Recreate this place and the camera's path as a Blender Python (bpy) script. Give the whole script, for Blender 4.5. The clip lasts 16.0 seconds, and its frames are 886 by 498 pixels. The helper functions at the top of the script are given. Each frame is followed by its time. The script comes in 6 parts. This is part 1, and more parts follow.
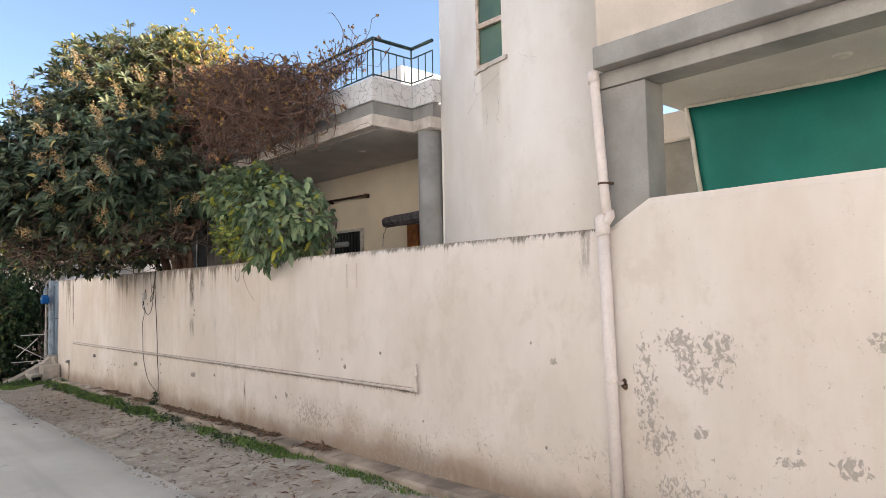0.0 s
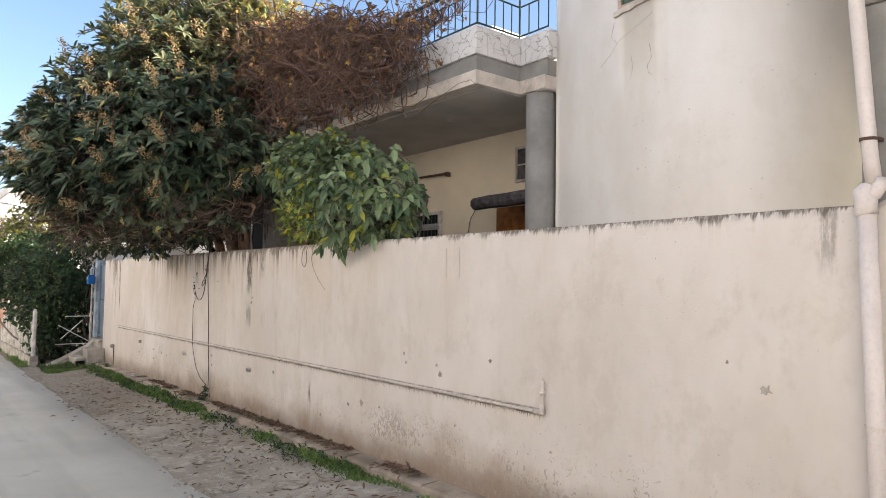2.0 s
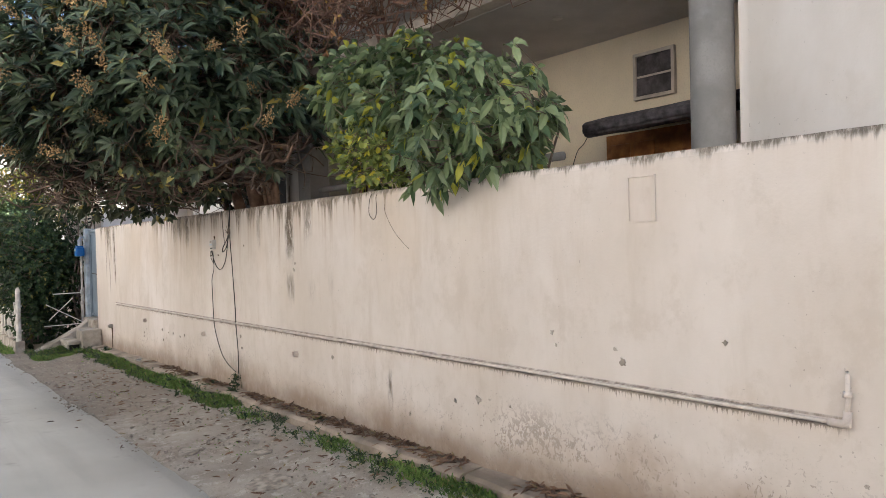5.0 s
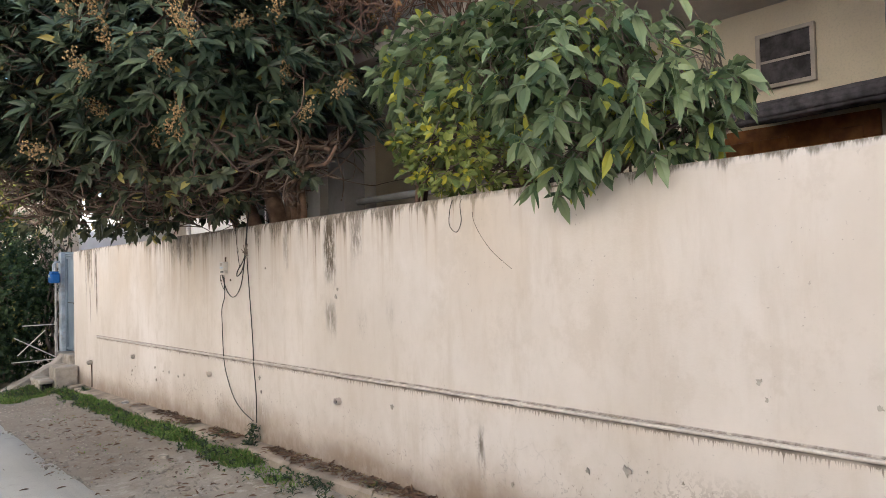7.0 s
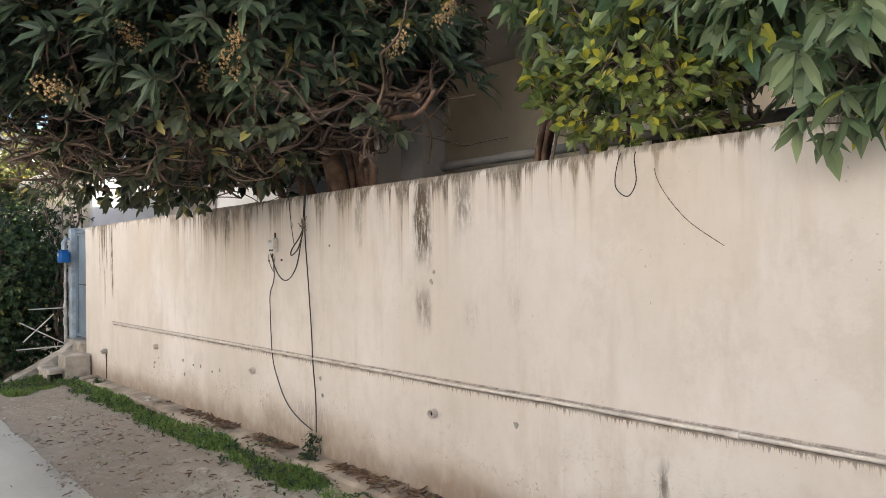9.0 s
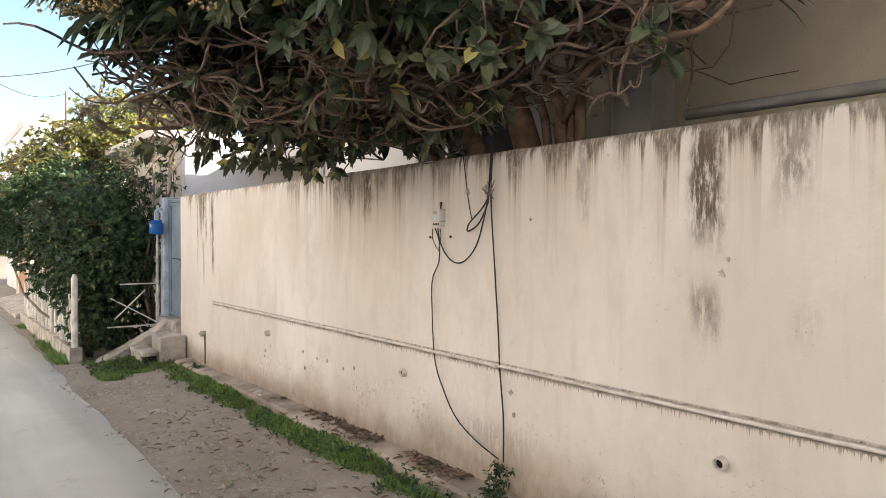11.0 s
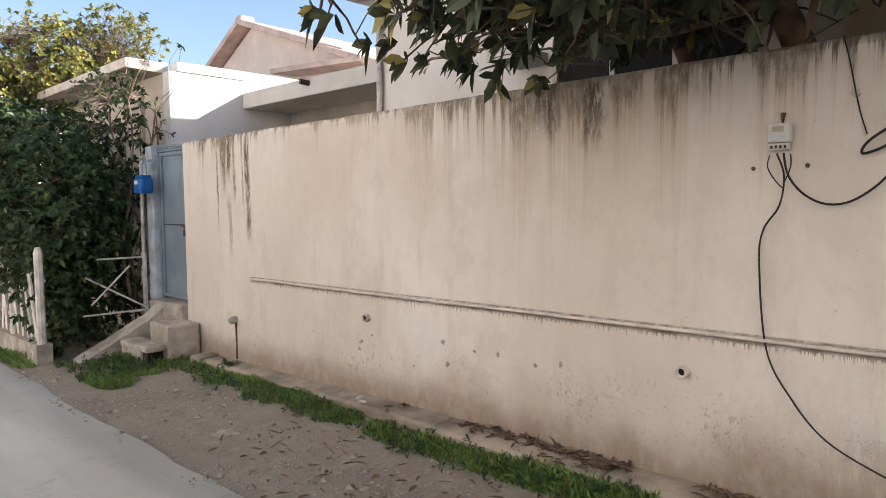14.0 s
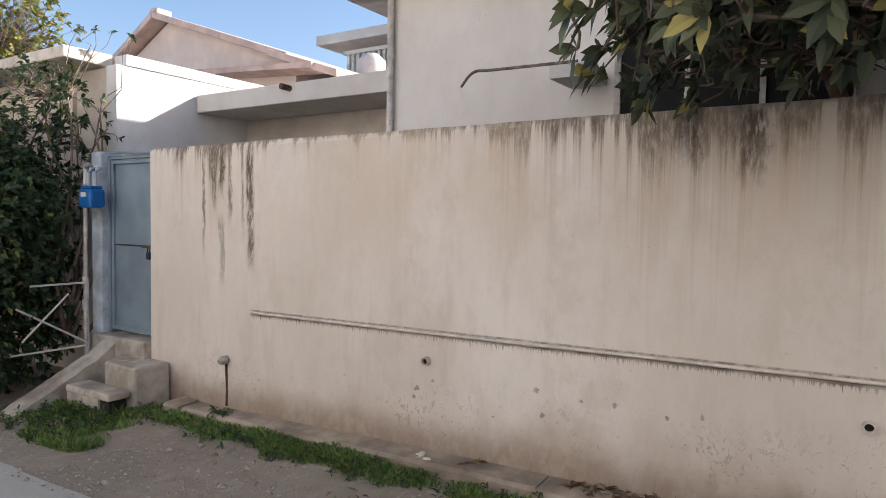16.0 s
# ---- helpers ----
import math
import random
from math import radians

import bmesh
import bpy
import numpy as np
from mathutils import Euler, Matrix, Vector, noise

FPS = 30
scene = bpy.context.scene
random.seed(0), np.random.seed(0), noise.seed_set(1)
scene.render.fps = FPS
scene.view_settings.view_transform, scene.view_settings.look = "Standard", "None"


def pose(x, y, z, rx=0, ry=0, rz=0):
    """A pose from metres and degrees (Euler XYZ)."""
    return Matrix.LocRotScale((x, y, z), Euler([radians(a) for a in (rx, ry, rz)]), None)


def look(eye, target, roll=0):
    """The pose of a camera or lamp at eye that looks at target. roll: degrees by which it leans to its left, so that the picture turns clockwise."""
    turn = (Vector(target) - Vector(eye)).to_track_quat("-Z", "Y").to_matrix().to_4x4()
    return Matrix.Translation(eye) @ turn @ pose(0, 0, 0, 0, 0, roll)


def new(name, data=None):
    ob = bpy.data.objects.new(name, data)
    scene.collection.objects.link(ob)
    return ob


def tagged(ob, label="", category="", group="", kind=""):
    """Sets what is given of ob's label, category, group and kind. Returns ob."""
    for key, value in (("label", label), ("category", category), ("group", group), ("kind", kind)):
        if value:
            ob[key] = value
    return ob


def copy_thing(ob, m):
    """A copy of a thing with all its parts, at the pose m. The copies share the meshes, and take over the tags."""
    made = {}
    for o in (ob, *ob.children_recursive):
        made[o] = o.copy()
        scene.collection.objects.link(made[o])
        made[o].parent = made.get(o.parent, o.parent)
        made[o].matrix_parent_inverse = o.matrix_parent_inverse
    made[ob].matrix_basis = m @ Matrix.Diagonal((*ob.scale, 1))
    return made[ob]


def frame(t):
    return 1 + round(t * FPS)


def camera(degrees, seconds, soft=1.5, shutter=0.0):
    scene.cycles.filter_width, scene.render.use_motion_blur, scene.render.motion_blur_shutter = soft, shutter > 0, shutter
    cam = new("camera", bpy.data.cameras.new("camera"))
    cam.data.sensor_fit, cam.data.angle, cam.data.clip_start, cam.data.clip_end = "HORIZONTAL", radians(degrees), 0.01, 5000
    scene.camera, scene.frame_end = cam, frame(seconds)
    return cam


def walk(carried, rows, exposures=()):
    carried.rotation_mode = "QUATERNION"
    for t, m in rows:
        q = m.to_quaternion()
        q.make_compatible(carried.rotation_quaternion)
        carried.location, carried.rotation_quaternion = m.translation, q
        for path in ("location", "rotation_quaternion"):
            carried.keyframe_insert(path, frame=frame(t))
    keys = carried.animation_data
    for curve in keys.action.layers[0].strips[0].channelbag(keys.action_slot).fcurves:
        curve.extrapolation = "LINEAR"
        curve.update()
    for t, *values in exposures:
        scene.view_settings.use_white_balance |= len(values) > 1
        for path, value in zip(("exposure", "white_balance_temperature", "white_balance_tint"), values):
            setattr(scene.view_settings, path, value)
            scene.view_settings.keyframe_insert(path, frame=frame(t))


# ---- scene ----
cam = camera(67.7, 16.0, soft=0.85)
EXPOSURES = [(0, 1.72, 6200, 12), (3.5, 1.7, 6150, 11), (7, 1.97, 6150, 11), (8, 1.98, 6150, 10), (10.5, 1.96, 6200, 9), (11, 1.95, 6400, 10), (11.5, 1.82, 6400, 11), (12.5, 1.65, 6450, 12), (13, 1.56, 6450, 12), (14.5, 1.57, 6250, 13), (15.5, 1.35, 6150, 13), (16, 1.32, 6000, 13)]
PATH = [
    (0, (0.088, 0.019, 1.792), (1.429, 1.498, 1.907), -1.2),
    (0.5, (0.193, 0.379, 1.758), (1.513, 1.88, 1.827), 0.2),
    (1, (0.219, 0.752, 1.757), (1.574, 2.222, 1.798), -0.3),
    (1.5, (0.313, 1.108, 1.796), (1.601, 2.636, 1.884), -1.0),
    (2, (0.429, 1.467, 1.775), (1.684, 3.022, 1.873), 0.9),
    (2.5, (0.469, 1.814, 1.75), (1.784, 3.316, 1.863), 0.2),
    (3, (0.493, 2.168, 1.794), (1.728, 3.74, 1.846), -2.2),
    (3.5, (0.66, 2.525, 1.743), (1.875, 4.112, 1.701), -0.9),
    (4, (0.672, 2.901, 1.735), (1.958, 4.432, 1.733), -1.2),
    (4.2, (0.643, 3.035, 1.737), (1.926, 4.569, 1.714), -1.2),
    (6.3, (0.92, 4.621, 1.669), (2.247, 6.118, 1.676), -1.4),
    (6.5, (0.933, 4.763, 1.69), (2.261, 6.258, 1.718), -1.2),
    (7, (0.846, 5.145, 1.677), (2.199, 6.617, 1.734), -1.5),
    (7.5, (0.916, 5.488, 1.627), (2.266, 6.963, 1.585), -1.3),
    (8, (1.006, 5.869, 1.631), (2.349, 7.351, 1.64), -0.9),
    (8.2, (1.023, 6.012, 1.64), (2.343, 7.513, 1.682), -0.8),
    (10.3, (1.04, 7.708, 1.616), (2.451, 9.125, 1.576), -0.6),
    (10.5, (1.1, 7.91, 1.599), (2.477, 9.36, 1.577), -0.2),
    (11, (1.08, 8.31, 1.631), (2.304, 9.891, 1.583), 0.4),
    (11.5, (0.98, 8.732, 1.633), (2.257, 10.265, 1.484), -1.9),
    (12, (1.027, 9.239, 1.653), (2.265, 10.796, 1.444), -2.4),
    (12.5, (0.97, 9.689, 1.583), (2.166, 11.282, 1.407), 0.5),
    (13, (0.824, 10.171, 1.545), (2.194, 11.617, 1.366), 0.8),
    (13.5, (0.733, 10.674, 1.496), (2.18, 12.039, 1.295), 0.7),
    (14, (0.609, 11.069, 1.443), (2.045, 12.455, 1.304), -0.4),
    (14.5, (0.412, 11.43, 1.57), (2.014, 12.617, 1.411), -0.6),
    (15, (0.427, 11.85, 1.564), (2.043, 13.024, 1.461), 0.1),
    (15.5, (0.259, 12.213, 1.506), (1.892, 13.367, 1.467), 1.0),
    (16, (0.151, 12.604, 1.53), (1.832, 13.683, 1.437), 0.9),
]
walk(cam, [(t, look(eye, target, roll)) for t, eye, target, roll in PATH], EXPOSURES)

# ---- world and sun ----
SUN_FROM = Vector((0.70, -0.587, 0.42)).normalized()
world = bpy.data.worlds.new("sky")
world.use_nodes = True
scene.world = world
wn = world.node_tree.nodes
sky = wn.new("ShaderNodeTexSky")
sky.sky_type = "NISHITA"
sky.sun_disc = False
sky.sun_elevation = math.asin(SUN_FROM.z)
sky.sun_rotation = math.atan2(SUN_FROM.x, SUN_FROM.y)
sky.dust_density = 1.5
sky.air_density = 1.0
wn["Background"].inputs["Strength"].default_value = 0.09
world.node_tree.links.new(sky.outputs[0], wn["Background"].inputs["Color"])
sun = new("sun", bpy.data.lights.new("sun", "SUN"))
sun.data.energy = 5.0
sun.data.angle = radians(0.6)
sun.data.color = (1.0, 0.92, 0.79)
sun.matrix_world = look(SUN_FROM * 60, (0, 0, 0))


# ---- helpers of this place ----
def smooth01(v):
    v = min(1.0, max(0.0, v))
    return v * v * (3 - 2 * v)


def slope(y):
    """Height of the lane, which falls gently along y."""
    return 0.10 - 0.0235 * min(45.0, max(-8.0, y))


class Build:
    """Collects vertices and faces of one mesh."""

    def __init__(self):
        self.v, self.f = [], []

    def add(self, verts, faces):
        n = len(self.v)
        self.v += [tuple(p) for p in verts]
        self.f += [tuple(i + n for i in q) for q in faces]
        return self

    def box(self, x0, x1, y0, y1, z0, z1, m=None):
        c = [Vector((x, y, z)) for z in (z0, z1) for y in (y0, y1) for x in (x0, x1)]
        if m is not None:
            c = [m @ p for p in c]
        return self.add(c, [(0, 2, 3, 1), (4, 5, 7, 6), (0, 1, 5, 4), (2, 6, 7, 3), (0, 4, 6, 2), (1, 3, 7, 5)])

    def prism(self, pts, z0, z1):
        """An upright prism over a counter-clockwise outline; z1 a number or a function of (x, y)."""
        n = len(pts)
        top = z1 if callable(z1) else (lambda x, y: z1)
        low = z0 if callable(z0) else (lambda x, y: z0)
        v = [(x, y, low(x, y)) for x, y in pts] + [(x, y, top(x, y)) for x, y in pts]
        return self.add(v, [tuple(range(n))[::-1], tuple(range(n, 2 * n))] + [(i, (i + 1) % n, n + (i + 1) % n, n + i) for i in range(n)])

    def tube(self, pts, radii, sides=6, cap=True):
        pts = [Vector(p) for p in pts]
        if not hasattr(radii, "__len__"):
            radii = [radii] * len(pts)
        rings, ref = [], Vector((0.31, 0.2, 0.93)).normalized()
        for i, p in enumerate(pts):
            d = (pts[min(i + 1, len(pts) - 1)] - pts[max(i - 1, 0)])
            d = d.normalized() if d.length > 1e-9 else Vector((0, 0, 1))
            a = d.cross(ref)
            if a.length < 1e-3:
                a = d.cross(Vector((1, 0, 0)))
            a.normalize()
            b = d.cross(a)
            rings.append([p + float(radii[i]) * (math.cos(k * math.tau / sides) * a + math.sin(k * math.tau / sides) * b) for k in range(sides)])
        v = [p for r in rings for p in r]
        f = [(i * sides + k, i * sides + (k + 1) % sides, (i + 1) * sides + (k + 1) % sides, (i + 1) * sides + k)
             for i in range(len(pts) - 1) for k in range(sides)]
        if cap:
            f += [tuple(range(sides))[::-1], tuple((len(pts) - 1) * sides + k for k in range(sides))]
        return self.add(v, f)

    def mesh(self, name, mat, smooth=False):
        me = bpy.data.meshes.new(name)
        me.from_pydata(self.v, [], self.f)
        me.materials.append(mat)
        me.update()
        if smooth:
            for p in me.polygons:
                p.use_smooth = True
        return me


def bevelled(ob, width=0.01, segments=2):
    m = ob.modifiers.new("bevel", "BEVEL")
    m.width, m.segments, m.limit_method, m.angle_limit = width, segments, "ANGLE", radians(40)
    return ob


def part(name, build, mat, parent, label="", smooth=False, bevel=0.0):
    ob = new(name, build.mesh(name, mat, smooth))
    ob.parent = parent
    if parent is not None and parent.type == "EMPTY":
        ob.matrix_parent_inverse = Matrix.Translation(parent.location).inverted()
    if label:
        tagged(ob, label)
    if bevel:
        bevelled(ob, bevel)
    return ob


def thing(name, label, category, loc=(0, 0, 0), group="", kind=""):
    ob = new(name)
    ob.location = loc
    ob.empty_display_size = 0.1
    return tagged(ob, label, category, group, kind)


def solid(name, build, mat, label="", category="", group="", kind="", smooth=False, bevel=0.0):
    ob = new(name, build.mesh(name, mat, smooth))
    if bevel:
        bevelled(ob, bevel)
    return tagged(ob, label, category, group, kind)


def curve_through(pts, n):
    """Catmull-Rom points through pts, n to a span."""
    pts = [Vector(p) for p in pts]
    out = []
    for i in range(len(pts) - 1):
        a, b, c, d = pts[max(i - 1, 0)], pts[i], pts[i + 1], pts[min(i + 2, len(pts) - 1)]
        for k in range(n):
            t = k / n
            out.append(0.5 * (2 * b + (c - a) * t + (2 * a - 5 * b + 4 * c - d) * t * t + (3 * b - a - 3 * c + d) * t ** 3))
    return out + [pts[-1]]


# ---- materials ----
class Nodes:
    """Short hand for a material's node tree."""

    def __init__(self, name):
        self.mat = bpy.data.materials.new(name)
        self.mat.use_nodes = True
        self.t = self.mat.node_tree
        self.bsdf = self.t.nodes["Principled BSDF"]
        self.pos = self.t.nodes.new("ShaderNodeNewGeometry").outputs["Position"]

    def put(self, socket, value):
        if isinstance(value, bpy.types.NodeSocket):
            self.t.links.new(value, socket)
        elif isinstance(value, (tuple, list)) and len(value) == 3 and socket.type == "RGBA":
            socket.default_value = (*value, 1)
        else:
            socket.default_value = value

    def math(self, op, a, b=0.0, c=0.0, clamp=False):
        n = self.t.nodes.new("ShaderNodeMath")
        n.operation, n.use_clamp = op, clamp
        for s, v in zip(n.inputs, (a, b, c)):
            self.put(s, v)
        return n.outputs[0]

    def ramp(self, v, a, b, lo=0.0, hi=1.0):
        n = self.t.nodes.new("ShaderNodeMapRange")
        n.interpolation_type = "SMOOTHSTEP"
        for s, w in zip(n.inputs, (v, a, b, lo, hi)):
            self.put(s, w)
        return n.outputs[0]

    def scaled(self, x=1.0, y=1.0, z=1.0, at=(0, 0, 0)):
        n = self.t.nodes.new("ShaderNodeMapping")
        self.put(n.inputs["Vector"], self.pos)
        n.inputs["Scale"].default_value = (x, y, z)
        n.inputs["Location"].default_value = at
        return n.outputs[0]

    def noise(self, scale, detail=4.0, rough=0.55, vec=None, distort=0.0):
        n = self.t.nodes.new("ShaderNodeTexNoise")
        self.put(n.inputs["Vector"], self.pos if vec is None else vec)
        n.inputs["Scale"].default_value, n.inputs["Detail"].default_value = scale, detail
        n.inputs["Roughness"].default_value, n.inputs["Distortion"].default_value = rough, distort
        return n.outputs["Fac"]

    def cells(self, scale, feature="F1", vec=None):
        n = self.t.nodes.new("ShaderNodeTexVoronoi")
        self.put(n.inputs["Vector"], self.pos if vec is None else vec)
        n.feature = feature
        n.inputs["Scale"].default_value = scale
        return n.outputs["Distance"]

    def warped(self, scale, amount, stretch=(1, 1, 1)):
        """Positions pushed about by noise, so that cells lose their straight edges."""
        n = self.t.nodes.new("ShaderNodeTexNoise")
        self.put(n.inputs["Vector"], self.pos)
        n.inputs["Scale"].default_value, n.inputs["Detail"].default_value, n.inputs["Roughness"].default_value = scale, 5.0, 0.65
        m = self.t.nodes.new("ShaderNodeVectorMath")
        m.operation = "MULTIPLY_ADD"
        self.put(m.inputs[0], n.outputs["Color"])
        m.inputs[1].default_value = (amount, amount, amount)
        self.put(m.inputs[2], self.scaled(*stretch))
        return m.outputs[0]

    def axis(self, k):
        n = self.t.nodes.new("ShaderNodeSeparateXYZ")
        self.put(n.inputs[0], self.pos)
        return n.outputs[k]

    def mix(self, fac, a, b):
        n = self.t.nodes.new("ShaderNodeMix")
        n.data_type = "RGBA"
        self.put(n.inputs["Factor"], fac)
        self.put(n.inputs[6], a)
        self.put(n.inputs[7], b)
        return n.outputs[2]

    def bump(self, height, strength=0.3, dist=0.01):
        n = self.t.nodes.new("ShaderNodeBump")
        self.put(n.inputs["Height"], height)
        n.inputs["Strength"].default_value, n.inputs["Distance"].default_value = strength, dist
        self.t.links.new(n.outputs[0], self.bsdf.inputs["Normal"])

    def done(self, color, rough=0.8, metal=0.0, spec=0.3):
        self.put(self.bsdf.inputs["Base Color"], color)
        self.put(self.bsdf.inputs["Roughness"], rough)
        self.bsdf.inputs["Metallic"].default_value = metal
        self.bsdf.inputs["Specular IOR Level"].default_value = spec
        return self.mat


def plain(name, color, rough=0.7, metal=0.0, vary=0.18, scale=6.0, fine=60.0, bump=0.15, spec=0.3, dirt=None):
    """A surface of one paint or stuff, with broad blotches, fine grain and a little relief."""
    k = Nodes(name)
    dark = tuple(c * (1 - vary * 1.6) for c in color)
    lite = tuple(min(0.95, c * (1 + vary * 0.7)) for c in color)
    broad = k.ramp(k.noise(scale, 5), 0.3, 0.7)
    col = k.mix(broad, dark, lite)
    grain = k.noise(fine, 3)
    col = k.mix(k.ramp(grain, 0.45, 0.75, 0.0, 0.35), col, tuple(c * 0.72 for c in color))
    if dirt:
        col = k.mix(k.ramp(k.noise(scale * 0.6, 6, 0.65), 0.5, 0.68, 0.0, 0.7), col, dirt)
    if bump:
        k.bump(k.math("ADD", grain, k.math("MULTIPLY", broad, 0.5)), bump, 0.006)
    return k.done(col, rough, metal, spec)


def wall_paint(name, base, seed, streaks=(), mould=1.0, peel=None, damp=True):
    """Old distemper on plaster: cloudy, black mildew runs under the coping, damp brown foot, flaked patches."""
    k = Nodes(name)
    y, z = k.axis(1), k.axis(2)
    cloud = k.ramp(k.noise(0.9, 5, 0.6, k.scaled(1, 1, 0.6, (seed, 0, 0))), 0.28, 0.72)
    col = k.mix(cloud, tuple(c * f for c, f in zip(base, (0.86, 0.845, 0.82))), tuple(min(0.85, c * f) for c, f in zip(base, (1.03, 1.04, 1.06))))
    runs = k.noise(1.0, 6, 0.68, k.scaled(0, 4.5, 0.9, (0, seed, 0)))
    col = k.mix(k.math("MULTIPLY", k.ramp(runs, 0.5, 0.7, 0.0, 0.42 if damp else 0.06), k.ramp(y, 3.0, 9.0, 0.35, 1.0)), col, tuple(c * f for c, f in zip(base, (0.74, 0.69, 0.62))))
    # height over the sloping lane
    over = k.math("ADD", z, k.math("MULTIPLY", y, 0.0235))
    if mould:
        below = k.math("SUBTRACT", 2.178, z)
        share = k.math("ADD", k.math("MULTIPLY", k.ramp(y, 7.5, 9.6, 0.2, 0.9), k.ramp(y, 14.4, 15.4, 1.0, 0.35)), k.math("MULTIPLY", k.ramp(y, 16.8, 17.1, 0.0, 0.7), k.ramp(y, 18.0, 18.3, 1.0, 0.0)))
        share = k.math("ADD", share, k.math("MULTIPLY", k.ramp(y, 12.1, 12.9, 0.0, 0.55), k.ramp(y, 13.7, 14.5, 1.0, 0.0)))
        share = k.math("MULTIPLY", share, k.ramp(y, 2.5, 2.75))
        wide = k.math("MAXIMUM", k.math("SUBTRACT", k.noise(1.0, 5, 0.65, k.scaled(0, 5.0, 0.12, (0, seed + 3.1, 0))), 0.47), 0.0)
        slim = k.math("MAXIMUM", k.math("SUBTRACT", k.noise(1.0, 4, 0.7, k.scaled(0, 21.0, 0.35, (0, seed + 8.0, 0))), 0.46), 0.0)
        run = k.math("MULTIPLY_ADD", k.math("MULTIPLY_ADD", wide, 2.1, k.math("MULTIPLY", slim, 1.15)), share, k.math("MULTIPLY", share, 0.03))
        crumb = k.ramp(k.noise(1.0, 6, 0.75, k.scaled(0, 42, 9.0, (0, seed, 0))), 0.36, 0.56, 0.3, 1.0)
        halo = k.math("MULTIPLY", k.ramp(below, 0.0, k.math("MULTIPLY_ADD", run, 2.6, 0.02), 1.0, 0.0), k.ramp(run, 0.02, 0.2))
        col = k.mix(k.math("MULTIPLY", halo, 0.5), col, tuple(c * f for c, f in zip(base, (0.60, 0.49, 0.37))))
        stain = k.math("MULTIPLY", k.ramp(below, k.math("MULTIPLY", run, 0.3), k.math("MULTIPLY_ADD", run, 1.0, 0.004), 1.0, 0.0), k.math("MULTIPLY", crumb, k.ramp(y, 2.5, 2.75)))
        col = k.mix(k.math("MULTIPLY", stain, 0.88 * mould), col, (0.085, 0.066, 0.045))
        patch = k.noise(1.7, 5, 0.65, k.scaled(0, 1, 0.0, (0, seed + 8.0, 0)))
        ochre = k.math("MULTIPLY", k.ramp(k.noise(0.7, 4, 0.6, k.scaled(0, 1, 0.5, (0, seed + 1, 0))), 0.45, 0.68), k.math("MULTIPLY", k.ramp(z, 0.7, 1.9), k.ramp(y, 5.5, 9.0, 0.2, 1.0)))
        col = k.mix(k.math("MULTIPLY", ochre, 0.42), col, tuple(c * f for c, f in zip(base, (0.82, 0.71, 0.55))))
        # crusted black edge right under the top
        edge = k.math("MULTIPLY", k.math("MULTIPLY", k.ramp(z, 2.12, 2.165), k.ramp(y, 2.5, 3.2)), k.ramp(k.noise(1.0, 5, 0.7, k.scaled(0, 16, 3.0)), 0.4, 0.62, 0.0, k.ramp(patch, 0.38, 0.6, 0.2, 0.75)))
        col = k.mix(edge, col, (0.13, 0.12, 0.1))
    fray = k.ramp(k.noise(1.0, 7, 0.75, k.scaled(0, 26, 6.0)), 0.38, 0.54, 0.12, 1.15)
    wob = k.math("MULTIPLY_ADD", k.noise(6.0, 7, 0.75, k.scaled(1, 1, 0.5)), 0.14, -0.07)
    for yc, wide, top, low, dark in streaks:
        across = k.ramp(k.math("ABSOLUTE", k.math("ADD", k.math("SUBTRACT", y, yc), wob)), wide * 0.3, wide, 1.0, 0.0)
        down = k.math("MULTIPLY", k.ramp(k.math("ADD", z, k.math("MULTIPLY", wob, 3.0)), low - 0.12, low + 0.2), k.ramp(z, top - 0.1, top + 0.1, 1.0, 0.0))
        col = k.mix(k.math("MULTIPLY", k.math("MULTIPLY", across, down), k.math("MULTIPLY", fray, dark), clamp=True), col, (0.115, 0.088, 0.062))
    if damp:
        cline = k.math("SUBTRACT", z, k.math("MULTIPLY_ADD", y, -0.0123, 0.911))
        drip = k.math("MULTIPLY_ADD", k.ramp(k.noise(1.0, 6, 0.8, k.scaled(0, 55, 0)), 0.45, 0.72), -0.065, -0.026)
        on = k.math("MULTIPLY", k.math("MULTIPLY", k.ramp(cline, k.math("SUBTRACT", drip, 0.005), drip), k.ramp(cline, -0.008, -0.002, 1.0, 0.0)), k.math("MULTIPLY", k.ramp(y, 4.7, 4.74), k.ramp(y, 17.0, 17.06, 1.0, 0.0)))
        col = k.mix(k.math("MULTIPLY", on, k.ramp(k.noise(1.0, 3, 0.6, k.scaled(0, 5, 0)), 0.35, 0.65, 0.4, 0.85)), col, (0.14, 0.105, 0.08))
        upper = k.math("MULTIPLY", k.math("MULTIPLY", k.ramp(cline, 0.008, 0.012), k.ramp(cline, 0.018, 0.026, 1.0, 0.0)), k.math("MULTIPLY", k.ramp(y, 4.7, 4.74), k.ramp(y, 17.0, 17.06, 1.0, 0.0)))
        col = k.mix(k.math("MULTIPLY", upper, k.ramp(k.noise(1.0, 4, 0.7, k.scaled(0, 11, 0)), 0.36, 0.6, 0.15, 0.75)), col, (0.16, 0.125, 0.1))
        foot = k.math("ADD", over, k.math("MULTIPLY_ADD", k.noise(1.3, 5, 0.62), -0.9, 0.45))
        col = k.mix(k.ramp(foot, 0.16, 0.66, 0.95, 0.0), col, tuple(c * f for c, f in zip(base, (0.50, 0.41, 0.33))))
